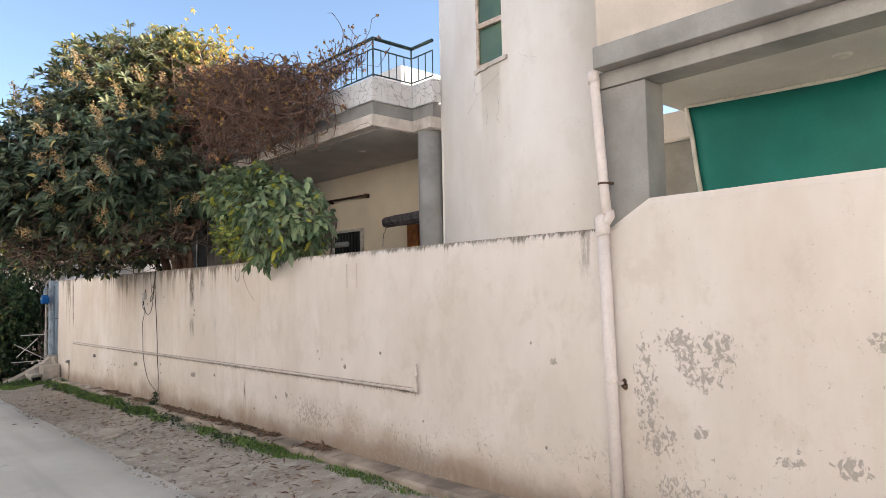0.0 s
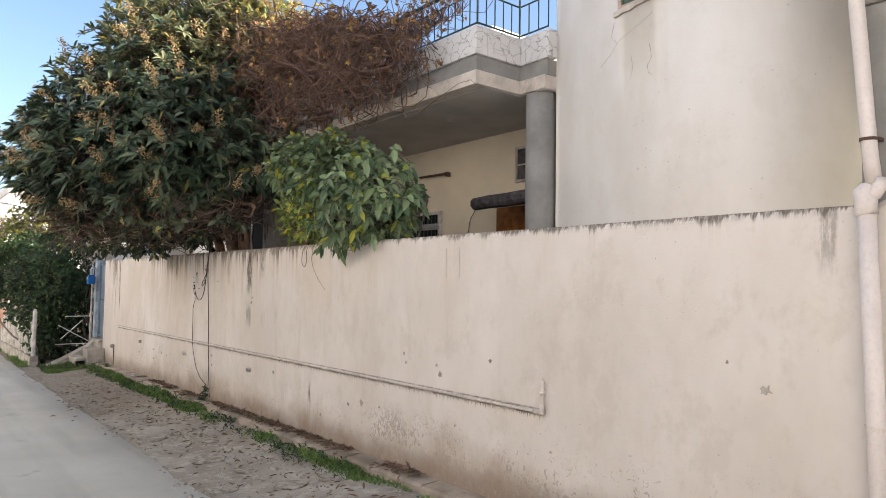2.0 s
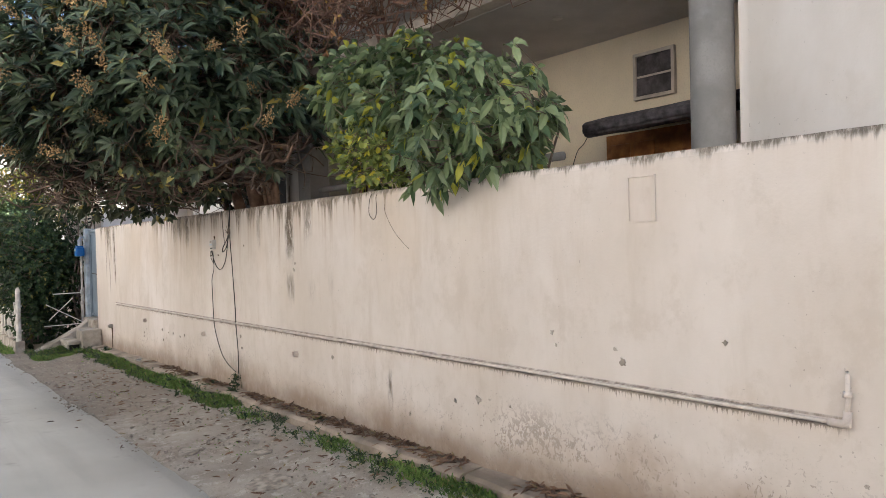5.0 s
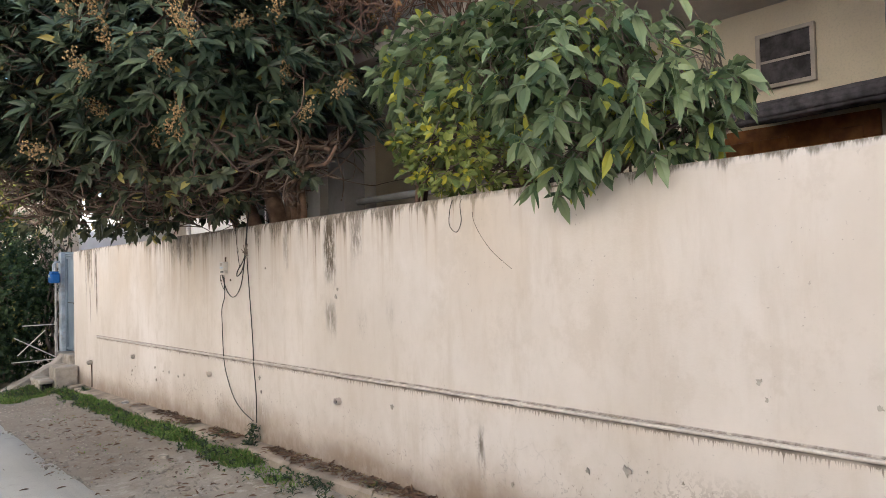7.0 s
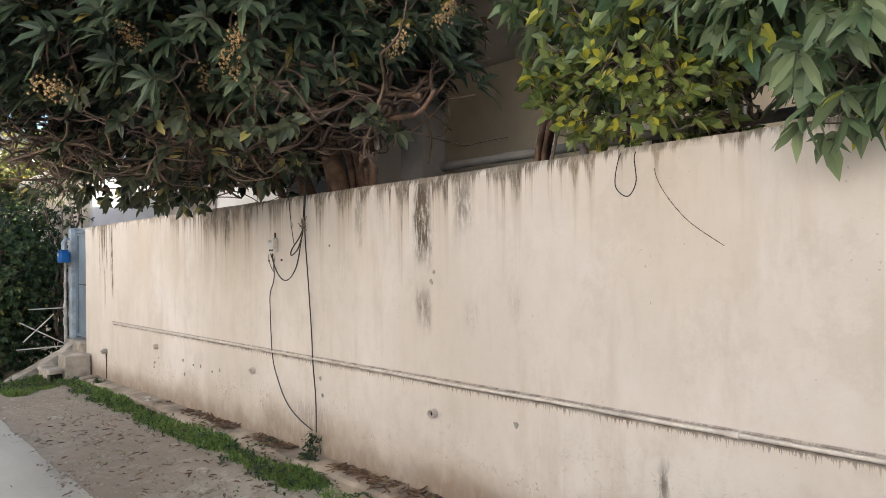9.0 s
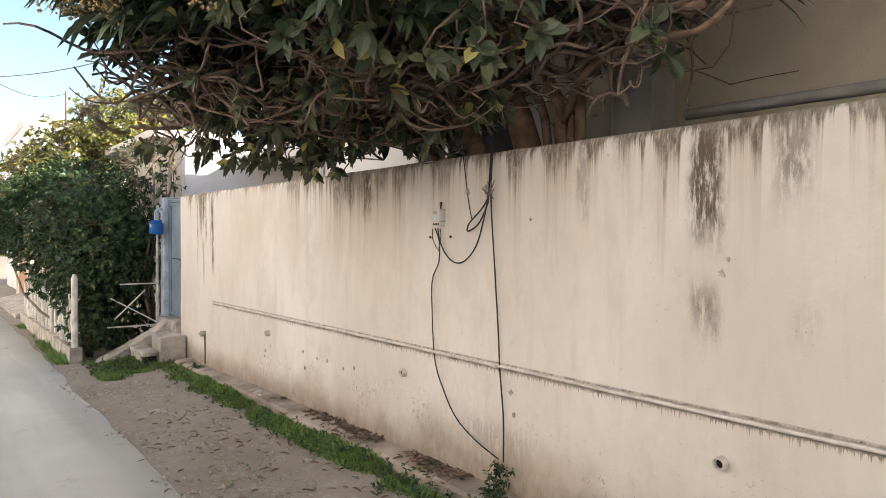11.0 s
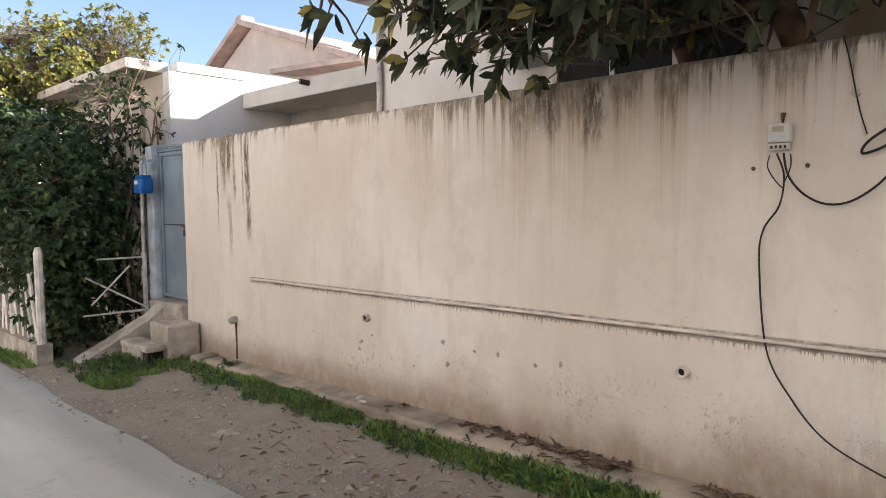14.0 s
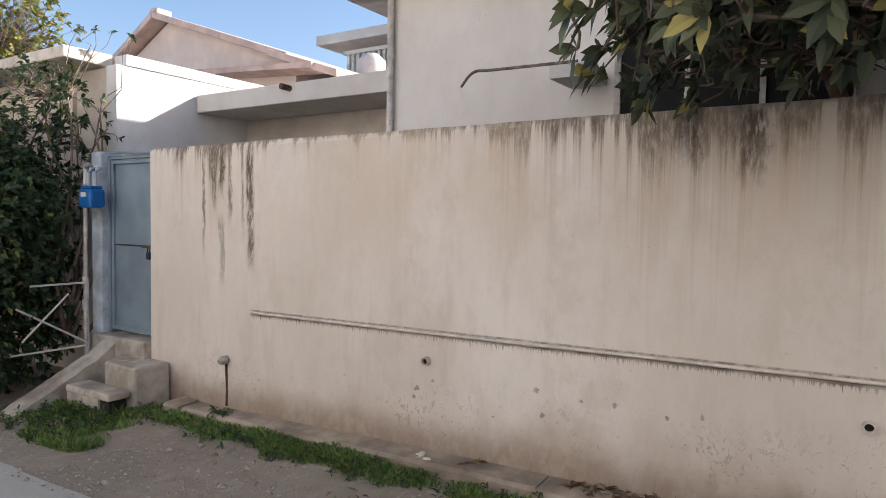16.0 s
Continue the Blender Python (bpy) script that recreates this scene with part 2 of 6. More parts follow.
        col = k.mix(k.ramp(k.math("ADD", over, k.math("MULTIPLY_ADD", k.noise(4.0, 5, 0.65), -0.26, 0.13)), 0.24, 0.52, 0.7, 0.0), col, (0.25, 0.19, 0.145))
        spots = k.math("MULTIPLY", k.ramp(k.noise(15, 5, 0.75), 0.60, 0.64), k.ramp(over, 0.3, 1.0, 1.0, 0.0))
        col = k.mix(k.math("MULTIPLY", spots, 0.55), col, tuple(c * 0.5 for c in base))
    if damp:
        fl = k.math("ADD", k.noise(27.0, 8, 0.72, k.scaled(1, 1, 0.8, (0, 5.0, 0)), 0.9), k.math("MULTIPLY_ADD", k.noise(1.2, 3, 0.6), 0.5, -0.25))
        zone = k.ramp(k.math("ADD", over, k.math("MULTIPLY_ADD", k.noise(1.6, 3), -0.5, 0.25)), 0.5, 0.85, 1.0, 0.0)
        fl = k.math("ADD", k.math("SUBTRACT", fl, k.ramp(y, 7.0, 10.0, 0.0, 0.045)), k.math("MULTIPLY", k.ramp(y, 3.6, 4.6, 0.0, 0.025), k.ramp(y, 5.6, 7.0, 1.0, 0.0)))
        chips = k.math("MULTIPLY", k.ramp(fl, 0.605, 0.615), zone)
        # dark line round each chip: shadow of the lifted paint, as colour
        lip_shade = k.math("MULTIPLY", k.math("MULTIPLY", k.ramp(fl, 0.588, 0.60), k.ramp(fl, 0.605, 0.62, 1.0, 0.0)), zone)
        col = k.mix(k.math("MULTIPLY", chips, 0.8), col, (0.36, 0.30, 0.25))
        col = k.mix(k.math("MULTIPLY", lip_shade, 0.8), col, (0.20, 0.16, 0.13))
    mott = k.noise(2.6, 8, 0.72, k.scaled(1, 1, 0.8, (0, seed + 4, 2)))
    col = k.mix(k.ramp(mott, 0.52, 0.64, 0.0, 0.3 if damp else 0.16), col, tuple(c * f for c, f in zip(base, (0.72, 0.68, 0.62))))
    grime = k.noise(9.0, 6, 0.7, k.scaled(1, 1, 0.55, (0, seed, 7)))
    col = k.mix(k.math("MULTIPLY", k.ramp(grime, 0.44, 0.66, 0.0, 0.26 if damp else 0.12), k.ramp(y, 5.0, 9.5, 0.35, 1.0)), col, tuple(c * f for c, f in zip(base, (0.80, 0.77, 0.73))))
    speck = k.math("MULTIPLY", k.ramp(k.noise(38, 2, 0.5), 0.70, 0.74), k.ramp(k.noise(2.0, 2), 0.45, 0.6))
    col = k.mix(k.math("MULTIPLY", speck, 0.5), col, (0.3, 0.26, 0.22))
    relief = k.math("ADD", k.math("MULTIPLY", k.noise(55, 3), 0.25), k.math("MULTIPLY", k.noise(5.0, 4), 0.6))
    rough = k.ramp(cloud, 0.0, 1.0, 0.78, 0.9)
    if peel:
        near = 0.0
        for yc, zc, ry, rz in peel:
            off = k.math("ADD", k.math("POWER", k.math("DIVIDE", k.math("SUBTRACT", y, yc), ry), 2.0), k.math("POWER", k.math("DIVIDE", k.math("SUBTRACT", z, zc), rz), 2.0))
            near = k.math("MAXIMUM", k.ramp(off, 0.0, 1.6, 1.0, 0.0), near)
        inside = k.math("MULTIPLY", k.ramp(y, 2.46, 2.5, 1.0, 0.0), k.ramp(z, 1.45, 1.75, 1.0, 0.0))
        flakes = k.noise(27.0, 8, 0.72, k.scaled(1, 1, 0.85), 0.6)
        f = k.math("ADD", flakes, k.math("MULTIPLY_ADD", near, 0.165, k.math("MULTIPLY_ADD", k.noise(2.2, 3, 0.6), 0.2, -0.145)))
        lost = k.math("MULTIPLY", k.ramp(f, 0.62, 0.632), k.ramp(inside, 0.1, 0.3))
        # raised flake edge; its dark tint below paints the edge's shadow
        rim = k.math("MULTIPLY", k.math("MULTIPLY", k.ramp(f, 0.60, 0.616), k.ramp(f, 0.622, 0.636, 1.0, 0.0)), k.ramp(inside, 0.1, 0.3))
        col = k.mix(k.math("MULTIPLY", lost, 0.85), col, k.mix(k.noise(30, 3), (0.27, 0.24, 0.205), (0.42, 0.37, 0.325)))
        col = k.mix(k.math("MULTIPLY", rim, 0.65), col, (0.2, 0.17, 0.14))
        relief = k.math("SUBTRACT", k.math("ADD", relief, k.math("MULTIPLY", rim, 0.9)), k.math("MULTIPLY", lost, 2.6))
    # hairline cracks and lifted paint low down
    crack = k.math("MULTIPLY", k.ramp(k.cells(4.5, "DISTANCE_TO_EDGE", k.warped(5.0, 0.3)), 0.0, 0.018, 1.0, 0.0), k.ramp(k.noise(1.1, 3, 0.5, k.scaled(1, 1, 1, (3, seed, 1))), 0.56, 0.66))
    crack = k.math("MULTIPLY", crack, k.ramp(over, 0.5, 1.05, 0.75 if damp else 0.12, 0.0 if damp else 0.12))
    col = k.mix(k.math("MULTIPLY", crack, 0.6), col, tuple(c * 0.42 for c in base))
    relief = k.math("SUBTRACT", relief, k.math("MULTIPLY", crack, 0.8))
    k.bump(relief, 0.35, 0.012)
    return k.done(col, rough, 0, 0.2)


def leaf_stuff(name, dark, lite, odd, odd_share, thin=0.25, rough=0.45):
    """Leaves: each one its own tone, a few yellowed or dead, some light let through."""
    k = Nodes(name)
    g = k.t.nodes.new("ShaderNodeNewGeometry").outputs["Random Per Island"]
    col = k.mix(g, dark, lite)
    col = k.mix(k.ramp(k.noise(1.1, 3), 0.35, 0.65, 0.0, 0.5), col, tuple(c * 0.7 for c in dark))
    pick = k.math("FRACT", k.math("MULTIPLY", g, 37.7))
    col = k.mix(k.math("GREATER_THAN", pick, 1 - odd_share), col, odd)
    k.done(col, rough, 0, 0.4)
    tr = k.t.nodes.new("ShaderNodeBsdfTranslucent")
    k.put(tr.inputs["Color"], col)
    mx = k.t.nodes.new("ShaderNodeMixShader")
    mx.inputs[0].default_value = thin
    k.t.links.new(k.bsdf.outputs[0], mx.inputs[1])
    k.t.links.new(tr.outputs[0], mx.inputs[2])
    k.t.links.new(mx.outputs[0], k.t.nodes["Material Output"].inputs["Surface"])
    return k.mat


STREAKS = [(10.04, 0.12, 2.3, 1.60, 1.0), (10.04, 0.10, 1.38, 1.16, 0.75), (9.64, 0.11, 2.3, 1.75, 0.6), (9.58, 0.1, 1.3, 1.2, 0.35), (9.18, 0.07, 2.3, 1.95, 0.4), (9.2, 0.07, 1.4, 1.28, 0.3),
           (10.8, 0.06, 2.3, 1.75, 0.45), (10.53, 0.07, 2.3, 2.0, 0.5), (17.03, 0.06, 2.1, 1.12, 0.9), (17.12, 0.03, 2.3, 1.4, 0.6), (17.4, 0.055, 2.3, 1.70, 1.0), (17.5, 0.045, 2.3, 1.6, 0.9), (17.29, 0.03, 2.3, 1.5, 0.7), (17.64, 0.03, 2.3, 1.2, 0.7), (17.4, 0.05, 1.5, 0.95, 0.5), (18.04, 0.08, 2.14, 2.0, 0.9),
           (13.14, 0.12, 2.3, 1.80, 0.95), (13.46, 0.11, 2.3, 1.86, 0.9), (12.92, 0.13, 2.3, 1.93, 0.6), (12.5, 0.12, 2.3, 2.0, 0.5), (13.98, 0.06, 2.3, 2.03, 0.6), (14.24, 0.05, 2.3, 2.08, 0.8), (13.75, 0.05, 2.3, 2.0, 0.5),
           (14.8, 0.05, 2.3, 2.1, 0.4), (2.83, 0.05, 2.3, 1.84, 0.45), (8.25, 0.05, 0.58, 0.32, 0.8), (11.5, 0.5, 0.38, -0.3, 0.35), (12.1, 0.45, 0.25, -0.3, 0.25)]
PEEL = [(2.38, 1.08, 0.10, 0.38), (2.30, 0.78, 0.16, 0.12), (2.17, 1.42, 0.15, 0.09), (2.08, 1.30, 0.10, 0.14), (1.88, 1.36, 0.14, 0.16), (1.95, 1.20, 0.16, 0.10), (2.2, 0.45, 0.16, 0.14), (1.84, 0.42, 0.2, 0.12), (2.02, 0.86, 0.05, 0.06), (1.02, 1.46, 0.08, 0.07), (1.2, 0.8, 0.1, 0.08), (1.5, 0.78, 0.08, 0.04)]
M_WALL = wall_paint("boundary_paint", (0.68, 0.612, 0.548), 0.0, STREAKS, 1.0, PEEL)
M_WHITE = wall_paint("house_white", (0.73, 0.685, 0.635), 4.0, (), 0.0, None, False)
M_NEIGH = wall_paint("neighbour_white", (0.72, 0.70, 0.68), 9.0, (), 0.0, None, False)
M_CREAM = plain("cream_paint", (0.84, 0.73, 0.56), 0.75, vary=0.07, scale=1.5)
M_BEIGE = plain("beige_paint", (0.62, 0.54, 0.45), 0.8, vary=0.12, scale=2.0, dirt=(0.40, 0.34, 0.28))
M_GREY = plain("grey_paint", (0.29, 0.275, 0.255), 0.7, vary=0.14, scale=3.0, dirt=(0.36, 0.34, 0.32))
M_SOFFIT = plain("soffit_paint", (0.60, 0.56, 0.52), 0.85, vary=0.1, scale=1.6)
M_BAND = plain("fascia_plaster", (0.60, 0.53, 0.46), 0.85, vary=0.12, scale=5.0, dirt=(0.34, 0.28, 0.23))
M_CONC = plain("old_concrete", (0.42, 0.375, 0.32), 0.9, vary=0.25, scale=4.0, bump=0.5, dirt=(0.20, 0.16, 0.12))
M_STRIP = plain("muddy_concrete", (0.34, 0.28, 0.22), 0.92, vary=0.3, scale=3.0, bump=0.6, dirt=(0.19, 0.15, 0.11))
M_PVC = plain("painted_pvc", (0.70, 0.62, 0.57), 0.55, vary=0.06, scale=4.0, bump=0.05)
M_CONDUIT = plain("painted_conduit", (0.64, 0.565, 0.50), 0.6, vary=0.12, scale=9.0, bump=0.2, dirt=(0.42, 0.35, 0.29))
M_BLUE = plain("blue_grey_enamel", (0.20, 0.25, 0.295), 0.45, vary=0.12, scale=3.0, bump=0.05, dirt=(0.16, 0.19, 0.23))
M_POST = plain("pale_blue_post", (0.44, 0.50, 0.56), 0.6, vary=0.2, scale=5.0, dirt=(0.30, 0.26, 0.22))
M_METER_BLUE = plain("blue_gas_meter", (0.012, 0.11, 0.34), 0.4, vary=0.1, bump=0.03)
M_PLASTIC = plain("aged_white_plastic", (0.62, 0.58, 0.52), 0.45, vary=0.08, bump=0.03)
M_DARK = plain("dark_plastic", (0.03, 0.028, 0.026), 0.5, vary=0.2, bump=0.05)
M_CABLE = plain("black_cable", (0.028, 0.024, 0.022), 0.55, vary=0.25, scale=30, bump=0.05)
M_IRON = plain("dark_green_iron", (0.05, 0.075, 0.065), 0.5, 0.2, vary=0.2, bump=0.05)
M_RUST = plain("rusty_iron", (0.12, 0.07, 0.045), 0.85, 0.2, vary=0.3, scale=20)
M_WOOD = plain("orange_wood", (0.36, 0.14, 0.045), 0.5, vary=0.25, scale=10)
M_FRAME = plain("peeling_frame", (0.58, 0.46, 0.36), 0.7, vary=0.2, scale=14, dirt=(0.25, 0.13, 0.08))
M_REED = plain("dark_reed_blind", (0.10, 0.09, 0.095), 0.8, vary=0.35, scale=12)
M_TARP = plain("green_tarpaulin", (0.012, 0.17, 0.135), 0.6, vary=0.12, scale=1.5, bump=0.1)
M_HEM = plain("tarpaulin_hem", (0.6, 0.56, 0.48), 0.8, vary=0.1)
M_BARK = plain("loquat_bark", (0.25, 0.155, 0.105), 0.9, vary=0.3, scale=9.0, bump=0.6)
M_TWIG = plain("grey_twig", (0.215, 0.165, 0.13), 0.9, vary=0.3, scale=12.0, bump=0.3)
M_LIMB = plain("brown_limb", (0.165, 0.115, 0.085), 0.9, vary=0.3, scale=10.0, bump=0.4)
M_VINE = plain("dry_vine", (0.17, 0.10, 0.072), 0.9, vary=0.35, scale=9.0, bump=0)
M_FENCE = plain("whitewashed_wood", (0.62, 0.58, 0.53), 0.85, vary=0.2, scale=8.0, dirt=(0.3, 0.24, 0.18))
M_PINK = plain("pink_beige_paint", (0.72, 0.61, 0.55), 0.8, vary=0.08, scale=2.0)
M_ROOF = plain("terracotta_tile", (0.60, 0.45, 0.39), 0.8, vary=0.15, scale=3.0)
M_STONE = plain("pebble", (0.36, 0.315, 0.26), 0.9, vary=0.3, scale=15.0)
M_BLACK = plain("dark_interior", (0.02, 0.018, 0.016), 0.9, vary=0.1, bump=0)
M_FLOWER = plain("tan_blossom", (0.46, 0.31, 0.15), 0.9, vary=0.3, scale=40.0)
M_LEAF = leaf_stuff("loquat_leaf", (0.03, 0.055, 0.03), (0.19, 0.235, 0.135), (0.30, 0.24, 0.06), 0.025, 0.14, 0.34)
# paler, yellower copy of the loquat leaf: sun on the crown, as colour
M_LEAF_TOP = leaf_stuff("sunlit_loquat_leaf", (0.10, 0.125, 0.05), (0.40, 0.38, 0.20), (0.52, 0.38, 0.10), 0.08, 0.3, 0.4)
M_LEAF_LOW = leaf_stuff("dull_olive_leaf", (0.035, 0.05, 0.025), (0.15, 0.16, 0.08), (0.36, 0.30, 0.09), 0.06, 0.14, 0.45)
M_LEAF_OLD = leaf_stuff("withered_leaf", (0.12, 0.07, 0.045), (0.27, 0.165, 0.10), (0.26, 0.20, 0.10), 0.1, 0.2, 0.6)
M_SHRUB = leaf_stuff("lemon_leaf", (0.065, 0.115, 0.048), (0.40, 0.48, 0.245), (0.42, 0.42, 0.06), 0.06, 0.22, 0.35)
M_HEDGE = leaf_stuff("hedge_leaf", (0.016, 0.038, 0.014), (0.07, 0.11, 0.036), (0.20, 0.19, 0.05), 0.05, 0.2, 0.5)
M_FARLEAF = leaf_stuff("far_tree_leaf", (0.10, 0.12, 0.03), (0.24, 0.24, 0.06), (0.42, 0.30, 0.05), 0.12, 0.3, 0.55)
# gold of sunlit leaves, held in the leaf colour itself
M_GOLD = leaf_stuff("sun_gold_leaf", (0.4, 0.28, 0.06), (0.66, 0.48, 0.12), (0.35, 0.36, 0.10), 0.2, 0.35, 0.6)
M_DRYLEAF = leaf_stuff("bougainvillea_dry_leaf", (0.19, 0.095, 0.05), (0.42, 0.23, 0.1), (0.42, 0.26, 0.07), 0.22, 0.25, 0.7)
M_CITRUS = leaf_stuff("citrus_leaf", (0.11, 0.16, 0.04), (0.42, 0.46, 0.13), (0.55, 0.50, 0.06), 0.12, 0.25, 0.4)
M_GRASS = leaf_stuff("grass_blade", (0.065, 0.125, 0.028), (0.25, 0.375, 0.09), (0.26, 0.23, 0.09), 0.08, 0.25, 0.6)


def make_ground():
    k = Nodes("lane_dirt")
    n1 = k.ramp(k.noise(1.1, 6, 0.62), 0.3, 0.7)
    col = k.mix(n1, (0.285, 0.25, 0.205), (0.42, 0.375, 0.32))
    col = k.mix(k.ramp(k.noise(4.2, 5, 0.65), 0.5, 0.66, 0.0, 0.6), col, (0.25, 0.205, 0.16))
    col = k.mix(k.ramp(k.noise(7.0, 7, 0.75), 0.53, 0.6, 0.0, 0.7), col, (0.49, 0.45, 0.395))
    col = k.mix(k.ramp(k.noise(21.0, 5, 0.75), 0.60, 0.66, 0.0, 0.6), col, (0.15, 0.12, 0.095))
    muddy = k.ramp(k.math("ADD", k.axis(1), k.math("MULTIPLY_ADD", k.noise(0.7, 4, 0.6), 5.0, -2.5)), 10.5, 13.0, 0.0, 0.62)
    col = k.mix(muddy, col, (0.215, 0.175, 0.135))
    grit = k.cells(46)
    col = k.mix(k.ramp(grit, 0.1, 0.32, 0.18, 0.0), col, (0.4, 0.37, 0.33))
    k.bump(k.math("ADD", k.math("MULTIPLY", k.noise(13, 7, 0.75), 1.0), k.math("MULTIPLY", grit, -0.3)), 0.6, 0.035)
    return k.done(col, 0.95, 0, 0.15)


def make_road():
    k = Nodes("road_concrete")
    n1 = k.ramp(k.noise(0.5, 5, 0.6), 0.3, 0.7)
    col = k.mix(n1, (0.46, 0.44, 0.385), (0.57, 0.55, 0.49))
    tracks = k.noise(1.0, 4, 0.6, k.scaled(2.2, 0.16, 1))
    col = k.mix(k.ramp(tracks, 0.48, 0.66, 0.0, 0.35), col, (0.34, 0.32, 0.28))
    col = k.mix(k.ramp(k.noise(150, 2), 0.5, 0.7, 0.0, 0.3), col, (0.2, 0.19, 0.17))
    col = k.mix(k.ramp(k.noise(3.2, 5, 0.7), 0.58, 0.7, 0.0, 0.4), col, (0.25, 0.22, 0.185))
    k.bump(k.math("ADD", k.noise(90, 3), k.math("MULTIPLY", k.noise(6, 4), 0.8)), 0.3, 0.008)
    return k.done(col, 0.88, 0, 0.2)


def make_cracked():
    k = Nodes("cracked_white_plaster")
    e = k.ramp(k.cells(8.0, "DISTANCE_TO_EDGE", k.warped(9.0, 0.16, (1, 1, 1.3))), 0.0, 0.045, 1.0, 0.0)
    e = k.math("MULTIPLY", e, k.ramp(k.noise(1.7, 3, 0.5), 0.3, 0.45))
    col = k.mix(k.noise(2.2, 5), (0.60, 0.57, 0.54), (0.74, 0.71, 0.68))
    col = k.mix(k.math("MULTIPLY", e, 0.85), col, (0.2, 0.185, 0.17))
    k.bump(k.math("SUBTRACT", k.noise(30, 3), k.math("MULTIPLY", e, 2.0)), 0.4, 0.012)
    return k.done(col, 0.85, 0, 0.2)


M_DIRT, M_ROAD, M_CRACKED = make_ground(), make_road(), make_cracked()
k = Nodes("window_glass")
k.bsdf.inputs["Transmission Weight"].default_value = 0.35
M_GLASS = k.done(k.mix(k.noise(4, 3), (0.03, 0.10, 0.06), (0.16, 0.20, 0.10)), 0.12, 0, 0.5)


# ---- ground, road, footing strip ----
WX, WTOP, YA, YB = 4.0, 2.165, 2.45, 18.44  # street face, height and ends of the boundary wall


def wob(*p, s=1.0):
    return noise.noise(Vector(p) * s)


def ground_height(x, y):
    z = slope(y)
    if 2.2 < x < 4.1 and -3 < y < 24:
        z += 0.055 * smooth01((x - 3.0) / 0.7) * smooth01((y - 1.0) / 2.0)
        z += 0.025 * wob(x, y, 0.0, s=1.3) + 0.014 * wob(x, y, 3.0, s=4.5)
    return z


b = Build()
xs = [-400, -120, -40, -12, -4, 0, 1.5] + [2.2 + 0.1 * i for i in range(20)] + [4.4, 5.5, 8, 14, 30, 90, 400]
ys = [-400, -100, -30, -8, -4] + [-3 + 0.13 * i for i in range(208)] + [25, 28, 34, 45, 80, 160, 400, 1500]
nx = len(xs)
b.add([(x, y, ground_height(x, y)) for y in ys for x in xs],
      [(j * nx + i, j * nx + i + 1, (j + 1) * nx + i + 1, (j + 1) * nx + i) for j in range(len(ys) - 1) for i in range(nx - 1)])
solid("ground", b, M_DIRT, "bare trodden dirt verge beside the lane", "ground", kind="structure", smooth=True)


def road_edge(y):
    return 2.48 + 0.09 * wob(y, 1.7, 0, s=0.55) + 0.035 * wob(y, 5.0, 0, s=3.1)


b = Build()
ry = [-14 + 0.22 * i for i in range(200)] + [30 + 3 * i for i in range(22)]
for y in ry:
    e = road_edge(y)
    z = slope(y) + 0.028
    b.v += [(-2.6, y, z), (-1.0, y, z + 0.02), (0.6, y, z + 0.025), (1.8, y, z + 0.012), (e - 0.05, y, z + 0.003 * wob(y, 9, 0, s=5)), (e, y, z - 0.055)]
b.f = [(6 * j + i, 6 * j + i + 1, 6 * j + 7 + i, 6 * j + 6 + i) for j in range(len(ry) - 1) for i in range(5)]
solid("road", b, M_ROAD, "worn pale concrete lane with a ragged edge", "road", kind="structure", smooth=True)

strip = thing("footing_strip", "cracked grey concrete strip along the wall's foot", "kerb", (3.85, 10, slope(10)), kind="structure")
rnd = random.Random(3)
y = 2.0
while y < 17.9:
    ln = rnd.uniform(0.9, 2.3)
    y1 = min(y + ln, 17.95)
    front = 3.77 + rnd.uniform(-0.03, 0.03)
    dz = rnd.uniform(-0.012, 0.012)
    n = max(3, int((y1 - y) / 0.18))
    v, f = [], []
    for i in range(n + 1):
        yy = y + (y1 - 0.012 - y) * i / n
        fx = front + 0.022 * wob(yy, 2.0, 0, s=3.5) + 0.01 * wob(yy, 7.0, 0, s=11)
        zt = slope(yy) + 0.125 + dz + 0.008 * wob(yy, 4.0, 0, s=5)
        v += [(4.0, yy, zt + 0.01), (fx + 0.025, yy, zt), (fx, yy, zt - 0.022), (fx - 0.01, yy, zt - 0.25)]
    for i in range(n):
        f += [(4 * i + c, 4 * i + c + 1, 4 * i + c + 5, 4 * i + c + 4) for c in range(3)]
    f += [(0, 3, 2, 1), (4 * n, 4 * n + 1, 4 * n + 2, 4 * n + 3)]
    part("slab", Build().add(v, f), M_STRIP, strip)
    y = y1

# ---- boundary wall ----


def wall_top(y):
    if y < 2.31:
        z = 2.352
    elif y < 2.60:
        z = 2.352 - (y - 2.31) / 0.29 * 0.17
    else:
        z = WTOP + 0.015 - 0.0018 * (y - 2.6)
    return z + 0.006 * wob(y, 0.5, 0, s=2.2) + 0.004 * wob(y, 9.5, 0, s=9)


b = Build()
wy = [-6 + 0.5 * i for i in range(16)] + [2.0, 2.2, 2.305, 2.32, 2.4, 2.5, 2.598, 2.62] + [2.7 + 0.12 * i for i in range(131)] + [YB]
wz = [0.0, 0.25, 0.5, 0.75, 0.93, 0.985, 1.0]
row = len(wz)
for y in wy:
    t, z0 = wall_top(y), slope(y) - 0.3
    for u in wz:
        z = z0 + (t - z0) * u
        b.v.append((WX + 0.006 * wob(y, z, 2.0, s=0.9) + (0.012 if u == 1.0 else 0.0), y, z))
    for u in reversed(wz):
        b.v.append((WX + 0.22 - (0.012 if u == 1.0 else 0.0), y, z0 + (t - z0) * u))
n2 = 2 * row
